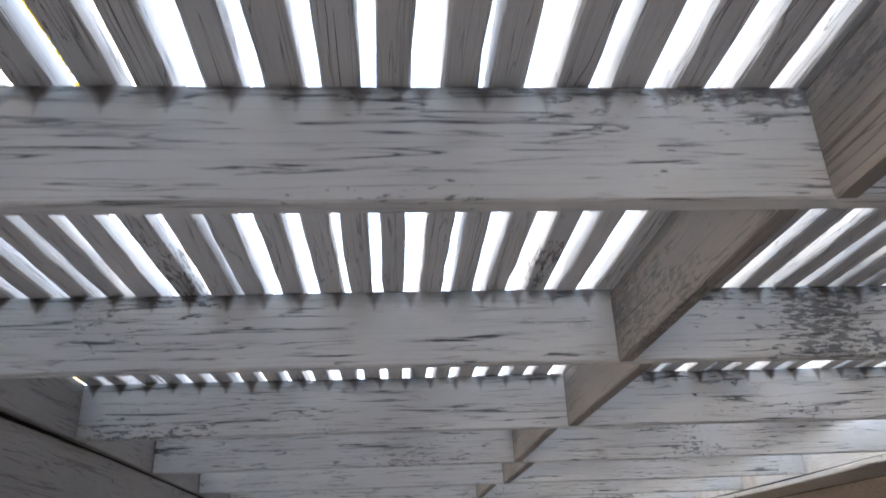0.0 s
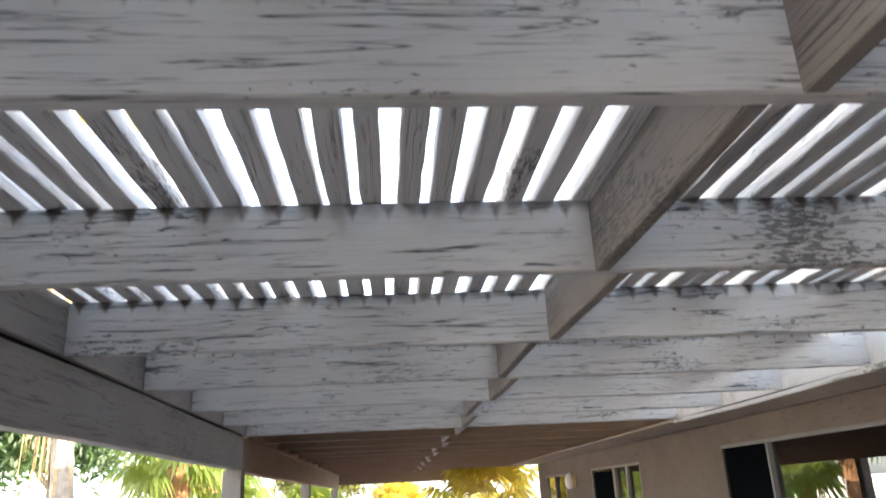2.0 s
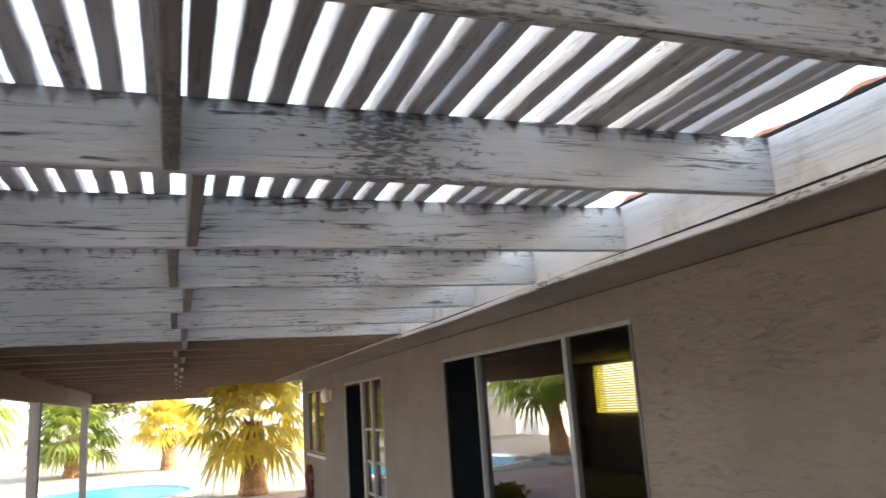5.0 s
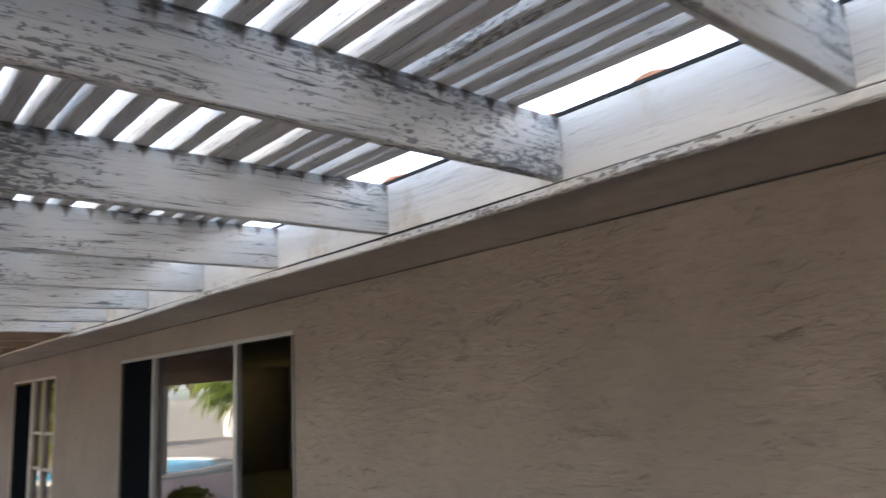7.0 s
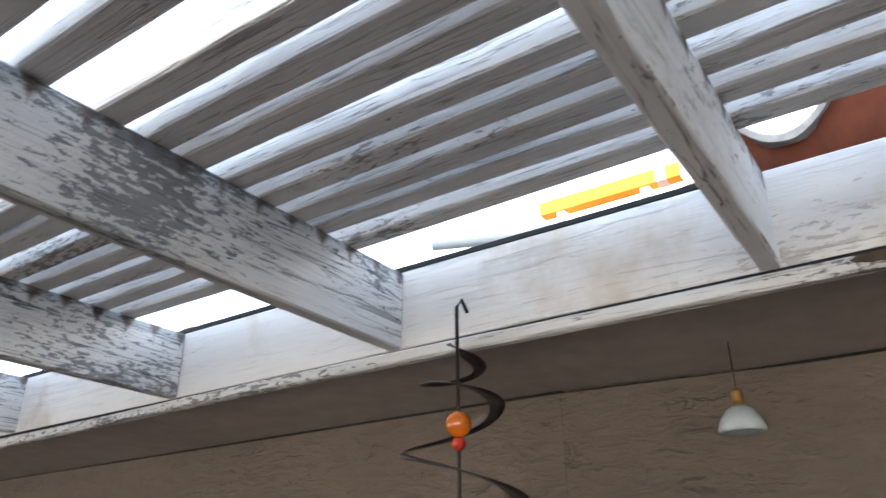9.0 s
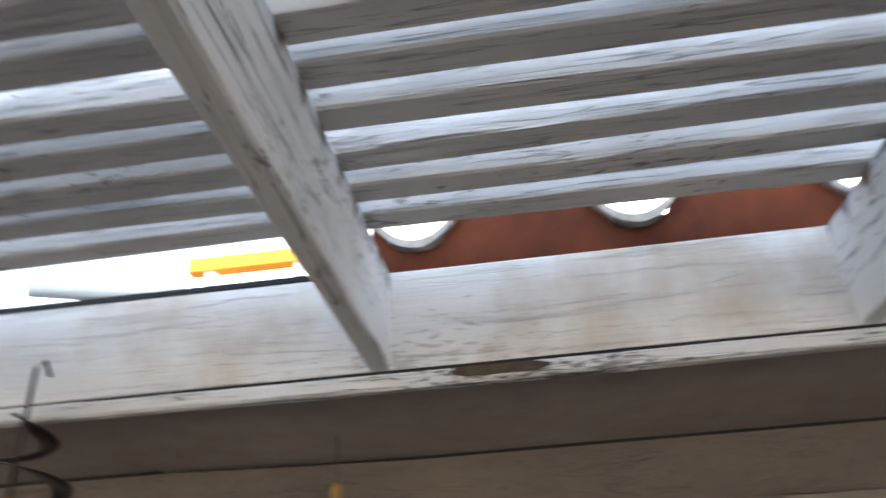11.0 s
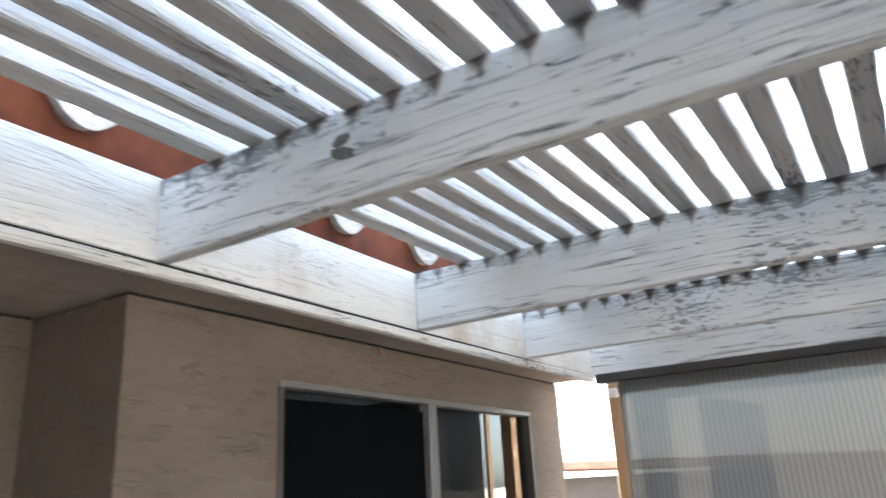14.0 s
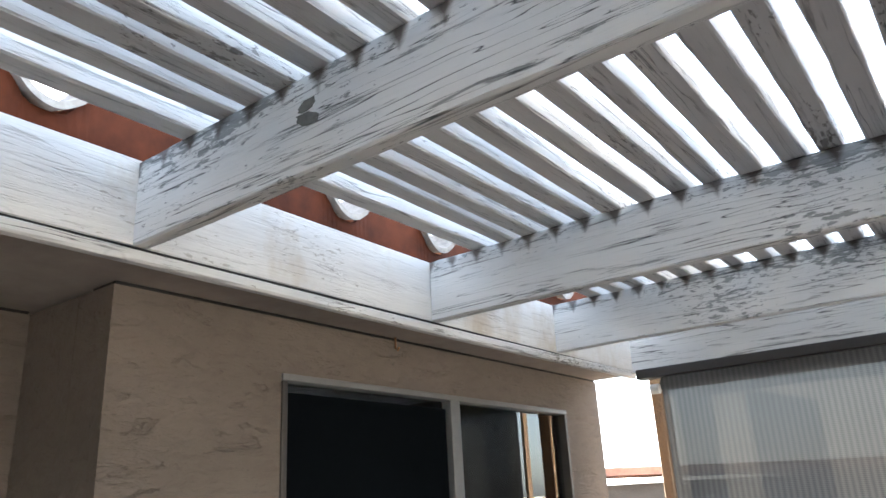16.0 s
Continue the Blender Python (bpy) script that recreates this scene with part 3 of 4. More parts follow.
# beam and posts
member("packer", box(-1.142, -1.108, -4.8, 5.9, 2.188, 2.204), M_DARK)
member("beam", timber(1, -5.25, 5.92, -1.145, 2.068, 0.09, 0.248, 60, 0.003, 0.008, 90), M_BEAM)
POSTS = [(-4.98, 0.14), (0.75, 0.14), (5.85, 0.14)]
for k, (y, wd) in enumerate(POSTS):
    member("post", timber(2, 0, 1.943, -1.15, y, wd, wd, 20, 0.002, 0.006, 95 + k), M_POST)
member("end_post", timber(2, 0, 2.17, 2.30, -4.965, 0.065, 0.065, 16, 0.001, 0.004, 99), M_TANY, "narrow tan wooden post in the sun")

# ---- solid patio cover beyond the pergola ----
cover = group_at("patio_cover", (0, 10, ZB), "tan wooden patio cover with a solid deck roof", "patio cover")


def cmember(name, bm, mat, label=""):
    ob = part(name, bm, mat, label=label)
    under(cover, ob)
    return ob


cmember("deck", box(-1.3, 2.9, 6.04, 17.3, 2.392, 2.45), M_DECKING)
y = 6.84
while y < 17.2:
    cmember("rafter", timber(0, XL, WN, y, 2.295, 0.038, 0.19, 12, 0.001, 0.004, int(y * 10)), M_TAN)
    cmember("block", timber(1, y - 0.847, y - 0.02, BX + 0.035 * (-1) ** round(y / 0.867), 2.295, 0.038, 0.17, 4, 0.001, 0.004, int(y * 11)), M_BEAM)
    y += 0.867
cmember("rim_board", timber(1, 6.0, 17.28, XL - 0.022, 2.29, 0.038, 0.212, 20, 0.002, 0.004, 209), M_TANY)
cmember("beam", timber(1, 5.925, 17.3, -1.15, 2.06, 0.09, 0.26, 20, 0.002, 0.008, 210), M_TANY)
cmember("fascia", timber(0, -1.2, WN, 17.3, 2.19, 0.04, 0.36, 20, 0.002, 0.006, 211), M_TAN)
for yy in (10.9, 16.55):
    cmember("post", timber(2, 0, 1.93, -1.15, yy, 0.13, 0.13, 12, 0.002, 0.006, int(yy * 7)), M_POST)


# ---- windows and doors ----
def bar(x0, x1, y0, y1, z0, z1):
    return box(x0, x1, y0, y1, z0, z1, 0.003)


def framed(name, wx, o, mat, label, category, mullions=(), fw=0.028, glassmat=None, kind="structure", side=None, skip=0):
    """A window or glazed door in an opening of a wall whose face is at wx."""
    y0, y1, z0, z1 = o
    th = group_at(name, (wx, (y0 + y1) / 2, max(z0, 0.0)), label, category, kind=kind)
    xa, xb = wx - 0.006, wx + 0.07
    under(th, part("top_rail", bar(xa, xb, y0 + 0.001, y1 - 0.001, z1 - fw, z1 - 0.001), mat))
    under(th, part("bottom_rail", bar(xa, xb, y0 + 0.001, y1 - 0.001, z0 + 0.012, z0 + fw + 0.012), mat))
    for ya in (y0 + 0.001, y1 - fw - 0.001):
        under(th, part("side_rail", bar(xa + 0.001, xb - 0.001, ya, ya + fw, z0 + fw + 0.012, z1 - fw), side or mat))
    edges = [y0 + fw]
    for ym, mw in mullions:
        under(th, part("mullion", bar(xa - 0.004, wx + 0.028, ym - mw / 2, ym + mw / 2, z0 + fw + 0.012, z1 - fw), mat))
        edges += [ym - mw / 2, ym + mw / 2]
    edges.append(y1 - fw)
    for ya, yb in list(zip(edges[::2], edges[1::2]))[skip:]:
        p = part("pane", box(wx + 0.03, wx + 0.036, ya, yb, z0 + fw + 0.012, z1 - fw), glassmat or M_GLASS)
        p.visible_shadow = False
        under(th, p)
    return th


sl = framed("sliding_door", WN, SLIDER, M_ALU, "aluminium sliding patio door standing open beside its dark insect screen", "sliding door", [(4.072, 0.05), (5.58, 0.03)], side=M_DARKALU, skip=1)
under(sl, part("insect_screen", box(WN + 0.012, WN + 0.02, 5.61, 6.36, 0.05, 1.965), M_SCREEN_D, label="dark insect screen panel"))
fd = framed("french_door", WN, FRENCH, M_WHITE, "white glazed back door with a dark screen door", "door", [(9.17, 0.05), (9.69, 0.10)])
under(fd, part("screen_panel", box(WN + 0.012, WN + 0.02, 9.77, 10.74, 0.05, 1.90), M_SCREEN_D, label="dark screen panel"))
for zz in (0.5, 0.9, 1.3):
    under(fd, part("glazing_bar", box(WN + 0.01, WN + 0.03, 8.69, 9.64, zz, zz + 0.03), M_WHITE))
fwn = framed("window_far", WN, FARWIN, M_ALU, "sliding window in the stucco wall", "window", [(13.27, 0.04)])
under(fwn, part("sill", box(WN - 0.04, WN + 0.0, 12.41, 14.12, 0.79, 0.838, 0.004), M_WINDOWTRIM))
w2 = framed("window_south", WS, WIN2, M_ALU, "aluminium sliding window with dark glass", "window", [(-3.70, 0.055)], glassmat=M_TINT, fw=0.02, side=M_DARKALU)
under(w2, part("insect_screen", box(WS + 0.014, WS + 0.02, -3.67, -2.945, 1.0, 1.975), M_SCREEN_D, label="black insect screen"))


def side_door():
    y0, y1, z0, z1 = DOOR
    th = group_at("side_door", (WD, (y0 + y1) / 2, 0.0), "cream painted side door with a moulded frame", "door", kind="structure")
    for k, (off, out) in enumerate(((0.0, 0.02), (0.022, 0.034))):
        under(th, part("casing", box(WD - out, WD - 0.001, y0 - 0.055 + off, y1 + 0.055 - off, z1 + 0.0 + off * 0.4, z1 + 0.055 - off, 0.004), M_DOOR))
        for ya in (y0 - 0.055 + off, y1 + 0.0):
            under(th, part("casing", box(WD - out, WD - 0.001, ya, ya + 0.055 - off, 0.0, z1 - 0.002 + off * 0.4, 0.004), M_DOOR))
    under(th, part("leaf", box(WD + 0.04, WD + 0.08, y0 + 0.003, y1 - 0.003, 0.01, z1 - 0.004, 0.003), M_DOOR))
    for za, zb in ((0.2, 0.9), (1.05, 1.85)):
        for ya, yb in ((y0 + 0.12, y0 + 0.41), (y0 + 0.49, y1 - 0.12)):
            under(th, part("panel", box(WD + 0.03, WD + 0.041, ya, yb, za, zb, 0.006), M_DOOR))
    return th


side_door()

# wedge added at the wall step towards the side door to smooth its shading
bm = bmesh.new()
low = [bm.verts.new((xx, yy, 0.0)) for xx, yy in ((WN, -0.151), (WD - 0.0005, -0.151), (WD - 0.0005, -0.75))]
upp = [bm.verts.new((v.co.x, v.co.y, SOFFIT - 0.009)) for v in low]
bm.faces.new(low)
bm.faces.new(upp)
for k in range(3):
    bm.faces.new((low[k], low[(k + 1) % 3], upp[(k + 1) % 3], upp[k]))
bmesh.ops.recalc_face_normals(bm, faces=bm.faces[:])
w = part("wall_step_wedge", bm, M_STUCCO)
tagged(w, "tan stucco wedge added to smooth shading at the wall step", "wall", kind="structure")

# blinds in the room behind the sliding door
bl = group_at("window_blind", (8.95, 12.3, 1.2), "yellow venetian blind with the sun behind it", "blind")
for k in range(20):
    under(bl, part("slat", box(8.93, 8.97, 10.67, 13.92, 1.16 + k * 0.05, 1.198 + k * 0.05), M_BLIND))

# ---- roll-down shade at the south end ----
shade = group_at("roller_shade", (2.25, -4.8, 2.1), "grey woven roll-down sun shade", "shade")


def cloth():
    bm = bmesh.new()
    nx, nz, rows = 130, 6, []
    for j in range(nz + 1):
        z = 2.152 - 1.842 * j / nz
        rows.append([bm.verts.new((2.225 - 3.2 * i / nx, -4.80 + 0.003 * math.sin(i * 0.21) + 0.004 * math.sin(i * 0.05 + j * 0.4), z)) for i in range(nx + 1)])
    for r0, r1 in zip(rows, rows[1:]):
        for k in range(nx):
            bm.faces.new((r0[k], r0[k + 1], r1[k + 1], r1[k]))
    return bm


under(shade, part("cloth", cloth(), M_SHADE))
under(shade, part("roller", tube([(2.235, -4.835, 2.118), (-1.0, -4.835, 2.118)], 0.027, 14), M_SHADE, smooth=True))
under(shade, part("end_cap", tube([(2.275, -4.80, 2.098), (2.236, -4.80, 2.098)], 0.022, 14), M_PVC, label="white end cap"))
under(shade, part("side_track", box(2.229, 2.246, -4.86, -4.82, 0.3, 2.105, 0.003), M_TANY, label="brown wooden side track"))
under(shade, part("headrail", box(-1.05, 2.33, -4.84, -4.775, 2.146, 2.19, 0.006), M_DARKALU, label="dark headrail"))
under(shade, part("bottom_bar", tube([(2.225, -4.80, 0.31), (-1.0, -4.80, 0.31)], 0.018, 10), M_DARKALU))

# ---- wind spinner ----
SX, SY = 2.311, -0.197
sp = group_at("wind_spinner", (SX, SY, 2.24), "spiral wind spinner with coloured glass beads", "wind spinner")


def ribbon():
    bm = bmesh.new()
    prev = None
    n = 190
    for k in range(n + 1):
        turn = -0.4 + 4.0 * k / n
        a = 2 * math.pi * turn - 0.9
        z = float(np.interp(turn, (-0.4, 0, 1, 2, 3, 3.6), (2.15, 2.11, 2.03, 1.833, 1.63, 1.52)))
        r = float(np.interp(turn, (-0.4, 0, 1, 2, 3, 3.6), (0.03, 0.06, 0.095, 0.14, 0.12, 0.05)))
        wd = 0.013 + 0.026 * max(0.0, -math.sin(a))
        ca, sa = math.cos(a), math.sin(a)
        row = [bm.verts.new((SX + (r - q) * ca, SY + (r - q) * sa, z + dz)) for q, dz in ((0, 0), (wd, 0.006), (wd, 0.008), (0, 0.002))]
        if prev:
            for i in range(4):
                bm.faces.new((prev[i], prev[(i + 1) % 4], row[(i + 1) % 4], row[i]))
        prev = row
    bmesh.ops.recalc_face_normals(bm, faces=bm.faces[:])
    return bm


under(sp, part("spiral", ribbon(), M_IRON, smooth=True))
under(sp, part("rod", tube([(SX, SY, 2.2), (SX, SY, 1.45)], 0.004, 8), M_IRON))
under(sp, part("hook", tube([(SX + 0.042, SY, 2.24), (SX + 0.02, SY, 2.262), (SX, SY, 2.24), (SX, SY, 2.19)], 0.004, 8), M_IRON))
for nm, z, r, rgb in (("amber_bead", 1.993, 0.026, (0.75, 0.20, 0.008)), ("red_bead", 1.955, 0.014, (0.75, 0.06, 0.03)), ("teal_bead", 1.822, 0.014, (0.02, 0.22, 0.17)),
                      ("blue_bead", 1.782, 0.03, (0.01, 0.16, 0.52)), ("teal_bead", 1.742, 0.014, (0.02, 0.22, 0.17)), ("green_bead", 1.60, 0.028, (0.01, 0.15, 0.03))):
    under(sp, part(nm, ball(SX, SY, z, r), bead(nm + " glass", rgb), smooth=True))

# ---- bell under the soffit ----
BXX, BYY = 2.72, -0.642
bell = group_at("hanging_bell", (BXX, BYY, SOFFIT), "pale ceramic bell hanging from the soffit", "bell")
under(bell, part("hook", tube([(BXX, BYY, SOFFIT), (BXX, BYY, 2.07)], 0.0012, 6), M_IRON))
under(bell, part("cap", lathe([(0.004, 2.085), (0.012, 2.075), (0.012, 2.055), (0.016, 2.045)], BXX, BYY), M_BRASS, label="brass cap"))
under(bell, part("dome", lathe([(0.016, 2.045), (0.03, 2.036), (0.044, 2.015), (0.05, 1.995), (0.045, 1.99), (0.03, 1.992)], BXX, BYY), M_BELL, smooth=True))

hk = part("rusty_hook", tube([(WS - 0.012, -3.383, SOFFIT - 0.001), (WS - 0.012, -3.383, 2.15), (WS - 0.02, -3.3835, 2.142), (WS - 0.028, -3.383, 2.15)], 0.0035, 8), M_TRUNK, smooth=True)
tagged(hk, "small rusty hook screwed into the soffit", "hook")

# ---- on the roof: a pipe and an unidentified sunlit yellow thing ----
pipe = part("pipe", tube([(2.40, -0.075, 2.46), (2.47, -0.30, 2.45), (2.58, -0.52, 2.44)], 0.021, 14), M_PVC, smooth=True)
tagged(pipe, "short white plastic pipe lying on the roof edge", "pipe")
# bar stands in for a far sunlit thing of unknown kind; feet added
roof_bar = part("straightedge", box(3.6, 3.66, -0.386, 0.214, 3.125, 3.185, 0.004), M_YELLOW)
under(roof_bar, part("band", box(3.598, 3.662, -0.33, -0.29, 3.124, 3.186), M_PVC))
for yy in (-0.24, 0.12):
    under(roof_bar, part("foot", box(3.61, 3.65, yy - 0.02, yy + 0.02, 2.74, 3.125), M_PVC))
tagged(roof_bar, "unidentified sunlit yellow bar above the roof on two added feet", "tool")

# ---- wall lantern, hose, pot ----
lan = group_at("wall_lantern", (WN - 0.08, 11.8, 1.75), "small wall lantern with a frosted glass shade", "wall lamp")
under(lan, part("backplate", box(WN - 0.02, WN - 0.001, 11.75, 11.85, 1.72, 1.90, 0.006), M_BRASS))
under(lan, part("shade", lathe([(0.03, 1.70), (0.06, 1.74), (0.075, 1.82), (0.06, 1.88), (0.02, 1.93)], WN - 0.10, 11.8), M_PVC, smooth=True))
hose = part("garden_hose", tube([(WN - 0.06 + 0.03 * math.sin(k * 0.9), 13.75 + 0.2 * math.cos(k * 0.35), 0.35 + 0.28 * math.sin(k * 0.35)) for k in range(80)], 0.016, 8), M_HOSE, smooth=True)
tagged(hose, "dark red garden hose coiled on the wall", "hose")


# ---- yard ----
def leafy(name, cx, cy, cz, rx, ry, rz, n, size, mat, seed, parent=None):
    rnd = random.Random(seed)
    vs, fs = [], []
    for k in range(n):
        d = Vector((rnd.gauss(0, 1), rnd.gauss(0, 1), rnd.gauss(0, 1))).normalized() * (0.35 + 0.65 * rnd.random()) * (0.75 + 0.5 * noise.noise(Vector((k * 0.013, seed, 0))))
        p = Vector((cx + d.x * rx, cy + d.y * ry, cz + d.z * rz))
        u = Vector((rnd.gauss(0, 1), rnd.gauss(0, 1), rnd.gauss(0, 1))).normalized()
        v = u.orthogonal().normalized()
        s = size * rnd.uniform(0.6, 1.3)
        b = len(vs)
        vs += [p - u * s, p + v * s * 0.35, p + u * s, p - v * s * 0.35]
        fs.append((b, b + 1, b + 2, b + 3))
    me = bpy.data.meshes.new(name)
    me.from_pydata(vs, [], fs)
    me.materials.append(mat)
    ob = new(name, me)
    if parent:
        under(parent, ob)
    return ob


def frond_mesh(bm, base, az, lift, size, droop, rnd, blades=22):
    """One fan leaf: a stalk and a pleated fan of drooping blades."""
    out = Vector((math.cos(az), math.sin(az), 0))
    up = Vector((0, 0, 1))
    d = (out * math.cos(lift) + up * math.sin(lift)).normalized()
    side = d.cross(up).normalized()
    nrm = side.cross(d).normalized()
    stalk = size * 0.9
    hub = base + d * stalk + Vector((0, 0, -droop * 0.1))
    w = 0.02 * size
    q = [bm.verts.new(base + side * w), bm.verts.new(base - side * w), bm.verts.new(hub - side * w * 0.6), bm.verts.new(hub + side * w * 0.6)]
    bm.faces.new(q)
    for k in range(blades):
        a = radians(-115 + 230 * k / (blades - 1))
        bd = (d * math.cos(a) + side * math.sin(a)).normalized()
        ln = size * (0.95 - 0.28 * abs(a) / 2) * rnd.uniform(0.85, 1.1)
        bs = bd.cross(nrm).normalized()
        wd = size * 0.055
        m1 = hub + bd * ln * 0.55 + nrm * 0.03 * size * (1 if k % 2 else -1)
        tip = hub + bd * ln + Vector((0, 0, -droop * size * rnd.uniform(0.25, 0.6)))
        a0, a1 = bm.verts.new(hub), bm.verts.new(m1 + bs * wd)
        a2, a3 = bm.verts.new(m1 - bs * wd), bm.verts.new(tip)
        bm.faces.new((a0, a1, a3, a2))


def palm(x, y, h, r, size, n, mat, seed, label, lean=(0, 0), bark=None, skirt=0, fall=35):
    rnd = random.Random(seed)
    th = group_at("palm_tree", (x, y, -0.06), label, "palm tree", "palms in the yard")
    pts, rad = [], []
    for k in range(26):
        u = k / 25
        pts.append((x + lean[0] * u * u, y + lean[1] * u * u, -0.1 + (h + 0.1) * u))
        rad.append(r * (1.25 - 0.35 * min(1, u * 2.5)) * (1 + rnd.uniform(-0.05, 0.06)))
    under(th, part("trunk", tube(pts, r, 14, taper=rad), bark or M_TRUNK))
    top = Vector(pts[-1])
    if not bark:
        bm = bmesh.new()
        for k in range(90):
            u = rnd.uniform(0.35, 1.0)
            a = k * 2.4
            p = Vector((x + lean[0] * u * u, y + lean[1] * u * u, h * u))
            o = Vector((math.cos(a), math.sin(a), 0))
            s = o.cross(Vector((0, 0, 1)))
            v = [bm.verts.new(p + o * r * 0.8 + s * 0.05), bm.verts.new(p + o * r * 0.8 - s * 0.05), bm.verts.new(p + o * r * 1.35 + Vector((0, 0, 0.16)))]
            bm.faces.new(v)
        tagged(under(th, part("leaf_base_fibre", bm, M_TRUNK)), kind="stuff")
    bm = bmesh.new()
    for k in range(n):
        lift = radians(82) - radians(82 + fall) * (k + rnd.random()) / n
        frond_mesh(bm, top + Vector((0, 0, 0.05)), k * 2.399 + rnd.uniform(-0.2, 0.2), lift, size * rnd.uniform(0.85, 1.1), 0.5 + 0.6 * (k / n), rnd)
    under(th, part("crown", bm, mat))
    if skirt:
        bm = bmesh.new()
        for k in range(skirt):
            a, l = rnd.uniform(0, 6.28), rnd.uniform(0.6, 2.2)
            u = rnd.uniform(0.45, 1.0)
            p = Vector((x + lean[0] * u * u, y + lean[1] * u * u, h * u))
            o = Vector((math.cos(a), math.sin(a), 0)) * r * 1.1
            v = [bm.verts.new(p + o), bm.verts.new(p + o * 1.2 + Vector((0.03, 0.02, 0))), bm.verts.new(p + o * rnd.uniform(1.2, 2.0) - Vector((0, 0, l)))]
            bm.faces.new(v)
        tagged(under(th, part("dry_skirt", bm, M_THATCH, label="dry hanging dead fronds")), kind="stuff")
    return th


palm(2.1, 16.57, 1.45, 0.25, 0.92, 34, M_FROND_SUNLIT, 1, "squat sunlit fan palm beside the pool", fall=40)
palm(0.35, 27.29, 1.25, 0.24, 0.85, 30, M_FROND_SUNLIT, 2, "small fan palm by the far block wall", fall=20)
palm(-4.3, 16.2, 2.65, 0.23, 0.85, 30, M_FROND, 3, "stout fan palm with a rough orange trunk", fall=25)
palm(-4.5, 18.4, 2.1, 0.24, 0.95, 40, M_FROND, 4, "fan palm with a leaning rough trunk", (0.3, 0.2), fall=30)
palm(-2.6, 27.62, 1.2, 0.25, 1.0, 36, M_FROND, 5, "low fan palm by the yard wall", fall=30)
palm(-2.38, 6.06, 5.9, 0.085, 0.8, 30, M_FROND_SUNLIT, 6, "tall slender palm with a grey trunk", (-0.75, -0.4), M_BARK, 70)

wl = part("yard_wall_west", box(-9.2, -9.0, -30, 32, -0.06, 1.72), M_WHITEWALL)
tagged(wl, "white painted block garden wall", "garden wall", kind="structure")
wl = part("yard_wall_north", box(-9.0, 25, 30.87, 31.07, -0.06, 1.62), M_BLOCK)
tagged(wl, "grey block garden wall beyond the pool", "garden wall", kind="structure")


def pool():
    th = group_at("swimming_pool", (-1.3, 19.2, -0.06), "kidney-shaped pool of bright blue water", "swimming pool")
    def ring(k, grow):
        a = 2 * math.pi * k / 64
        rr = 1 + 0.12 * math.cos(2 * a + 0.6)
        return (-1.3 + (2.0 * rr + grow) * math.cos(a), 19.17 + (2.7 * rr + grow) * math.sin(a))
    bm = bmesh.new()
    bm.faces.new([bm.verts.new((*ring(k, 0), -0.045)) for k in range(64)])
    under(th, part("water", bm, M_WATER))
    bm = bmesh.new()
    rows = [[bm.verts.new((*ring(k, g), z)) for k in range(64)] for g, z in ((0, -0.055), (0, 0.0), (0.3, 0.0), (0.3, -0.07))]
    for r0, r1 in zip(rows, rows[1:]):
        for k in range(64):
            bm.faces.new((r0[k], r0[(k + 1) % 64], r1[(k + 1) % 64], r1[k]))
    under(th, part("coping", bm, M_COPING))


pool()


def rocks():
    rnd = random.Random(9)
    bm = bmesh.new()
    for k in range(260):
        x, y = rnd.uniform(-6.6, -3.2), rnd.uniform(11.4, 18.4)
        s = rnd.uniform(0.06, 0.2)
        vs = bmesh.ops.create_icosphere(bm, subdivisions=1, radius=s)["verts"]
        for v in vs:
            v.co = Vector((v.co.x * 1.3, v.co.y, v.co.z * 0.7)) * (1 + 0.35 * noise.noise(v.co * 9 + Vector((k, 0, 0)))) + Vector((x, y, -0.03))
    return bm


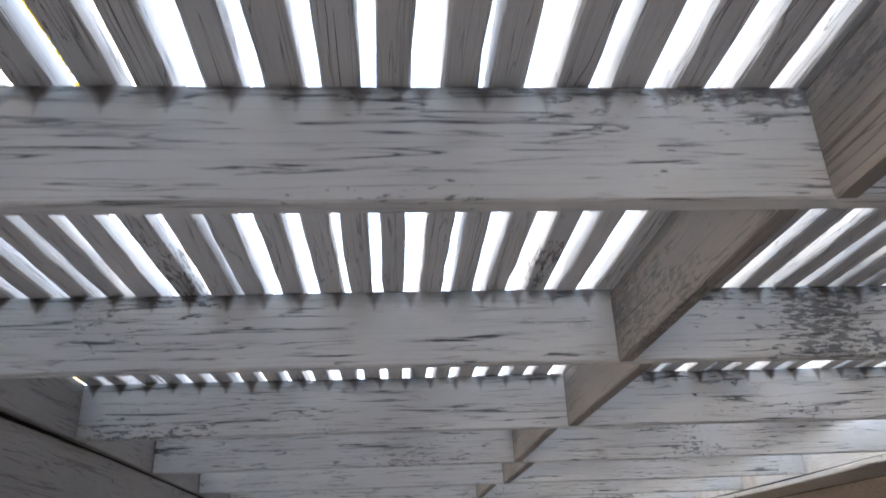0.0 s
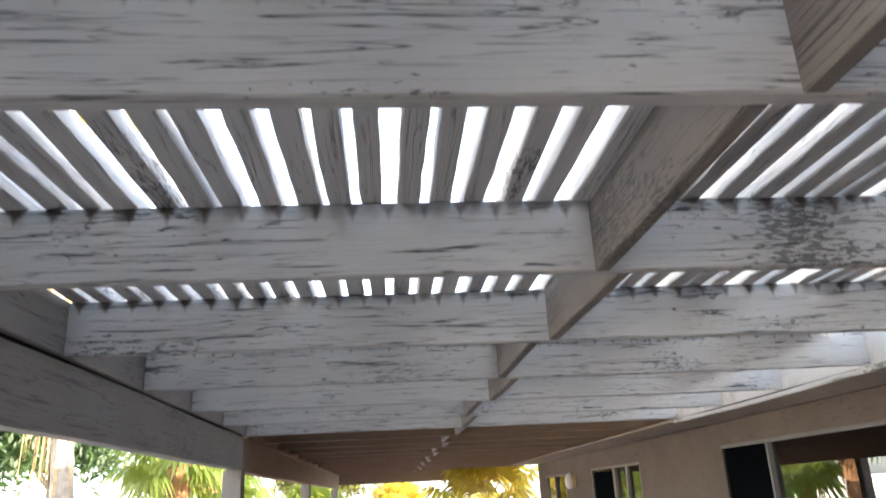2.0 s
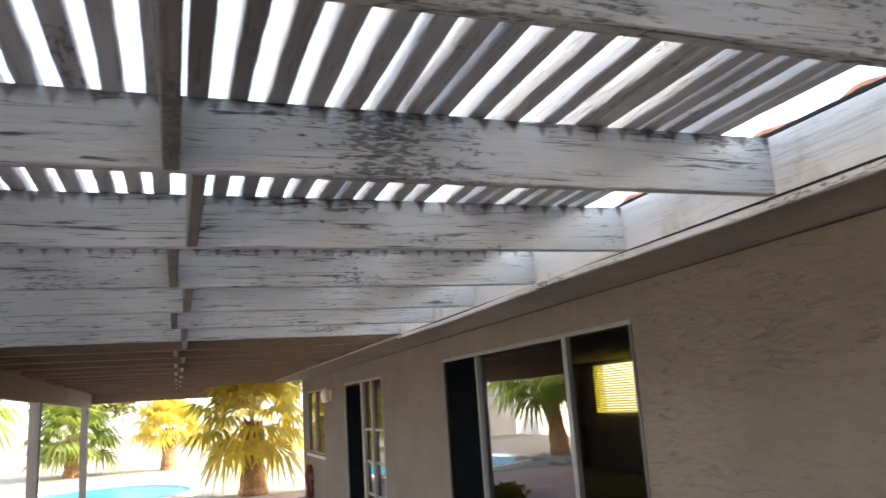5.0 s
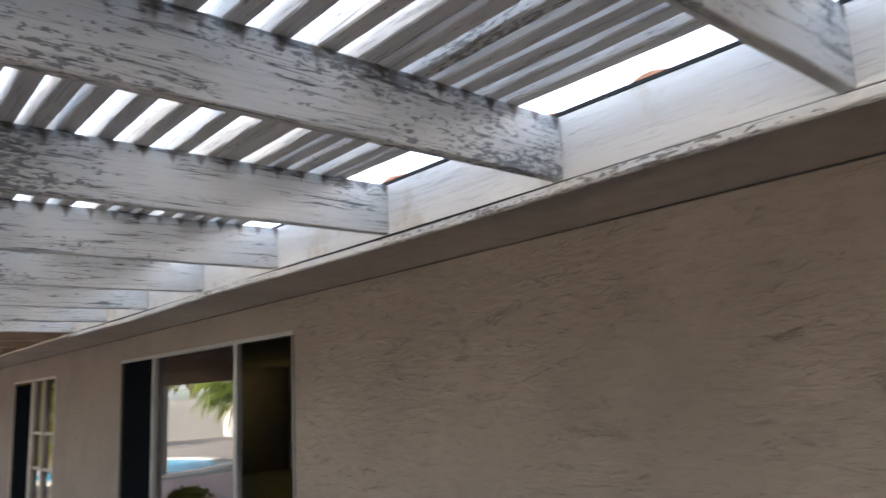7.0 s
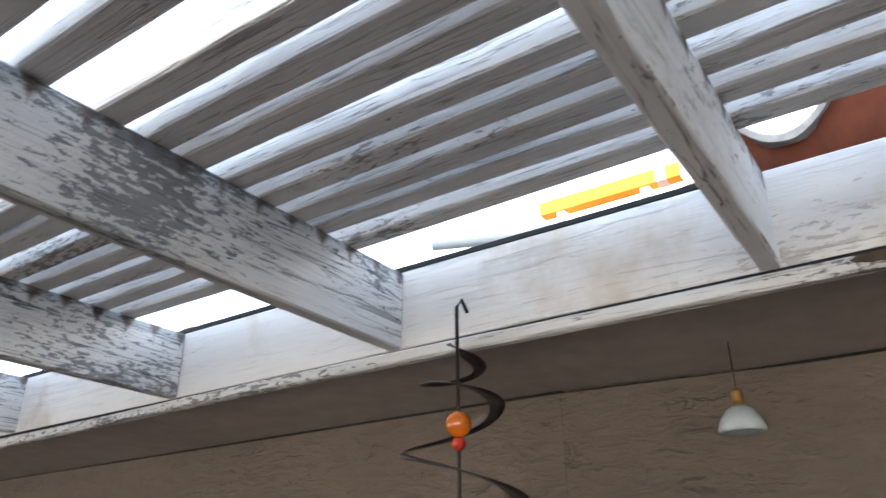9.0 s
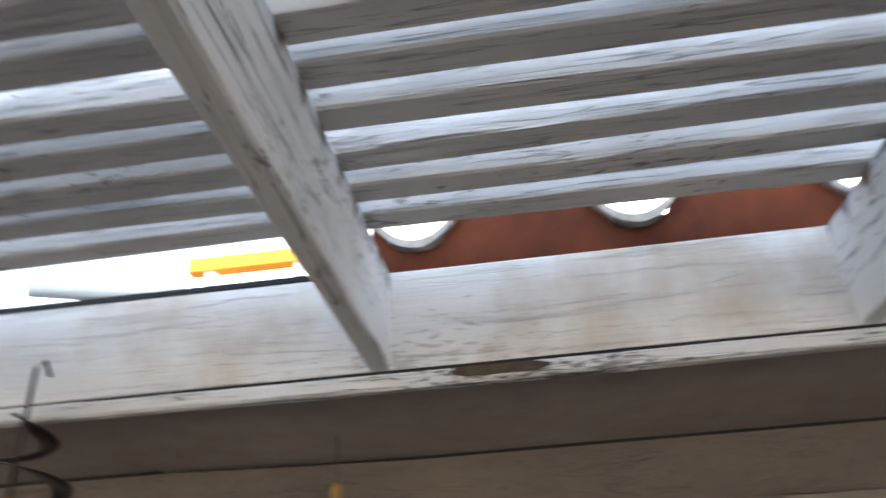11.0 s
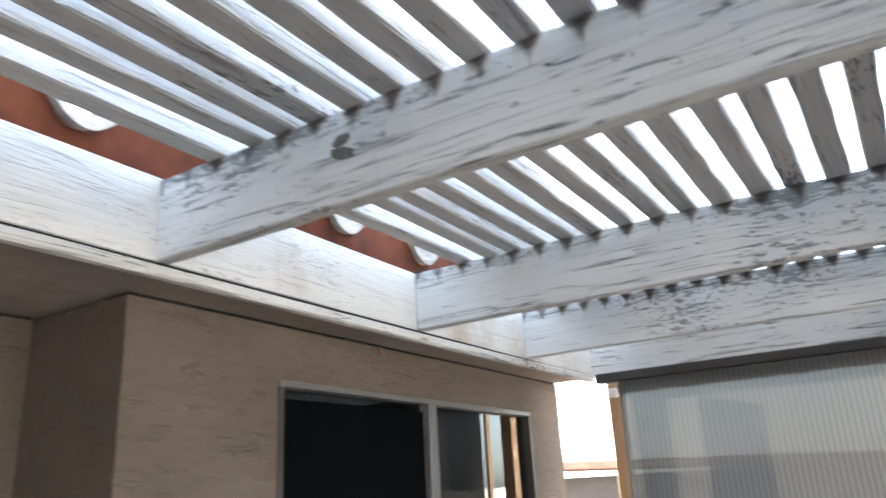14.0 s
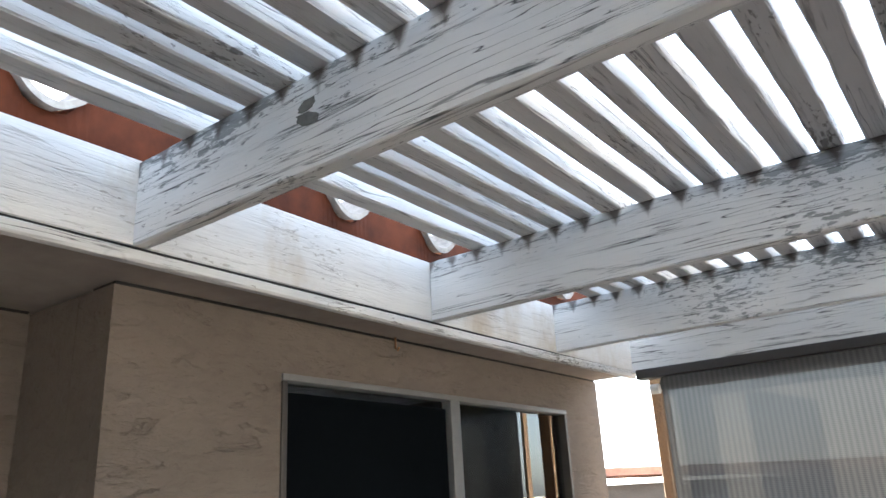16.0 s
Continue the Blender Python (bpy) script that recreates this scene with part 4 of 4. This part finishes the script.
rk = part("rocks", rocks(), M_ROCK)
tagged(rk, "bed of loose grey river rocks", "rocks", kind="stuff")
pot = group_at("potted_shrub", (1.45, 8.6, 0), "low yellow-green shrub in a terracotta pot", "plant")
under(pot, part("pot", lathe([(0.12, 0), (0.16, 0.2), (0.18, 0.2), (0.18, 0.25), (0.14, 0.25)], 1.45, 8.6), M_POT))
leafy("foliage", 1.45, 8.6, 0.42, 0.30, 0.30, 0.2, 1500, 0.05, M_SHRUB, 21, pot)


def tree(x, y, h, r, n, mat, seed, label):
    rnd = random.Random(seed)
    th = group_at("tree", (x, y, -0.06), label, "tree", "trees beyond the walls")
    bm = tube([(x, y, -0.1), (x + 0.1, y, h * 0.35), (x - 0.1, y + 0.1, h * 0.7)], 0.15, 10, taper=[0.22, 0.16, 0.08])
    for k in range(6):
        a = k * 1.05
        tube([(x, y, h * 0.4), (x + math.cos(a) * r * 0.4, y + math.sin(a) * r * 0.4, h * 0.62), (x + math.cos(a) * r * 0.7, y + math.sin(a) * r * 0.7, h * 0.75)], 0.05, 6, bm, taper=[0.08, 0.05, 0.02])
    under(th, part("trunk", bm, M_BARK))
    for k in range(5):
        a = k * 1.26
        leafy("crown", x + math.cos(a) * r * 0.5, y + math.sin(a) * r * 0.5, h * (0.62 + 0.12 * (k % 3)), r * 0.62, r * 0.62, h * 0.26, n // 5, 0.16, mat, seed * 7 + k, th)


tree(-10.6, 20.04, 6.2, 2.6, 7000, M_TREE, 31, "dense dark green tree over the garden wall")
tree(-11.2, 26.53, 6.2, 2.8, 7000, M_TREE, 32, "dense dark green tree over the garden wall")
tree(-9.0, 34.11, 4.6, 2.4, 4000, M_SHRUB, 33, "yellow-green tree behind the far wall")
tree(-3.0, 34.66, 4.2, 2.4, 4000, M_SHRUB, 34, "yellow-green tree behind the far wall")
tree(4.0, 34.66, 4.8, 2.6, 4000, M_SHRUB, 35, "yellow-green tree behind the far wall")
tree(9.0, 33.03, 5.4, 2.6, 4000, M_SHRUB, 36, "yellow-green tree behind the far wall")

# ---- beyond the south end ----
nb = group_at("neighbour_house", (4, -14, 0), "low tan neighbouring house with a tile roof", "house")
under(nb, part("wall", box(0.5, 12, -16, -13, -0.06, 1.8), M_STUCCO))
under(nb, part("roof", tile_sheet(0.2, 12, -16.6, -12.6, 1.8, 0.03, 0.06, 0.3, 0), M_CLAY))
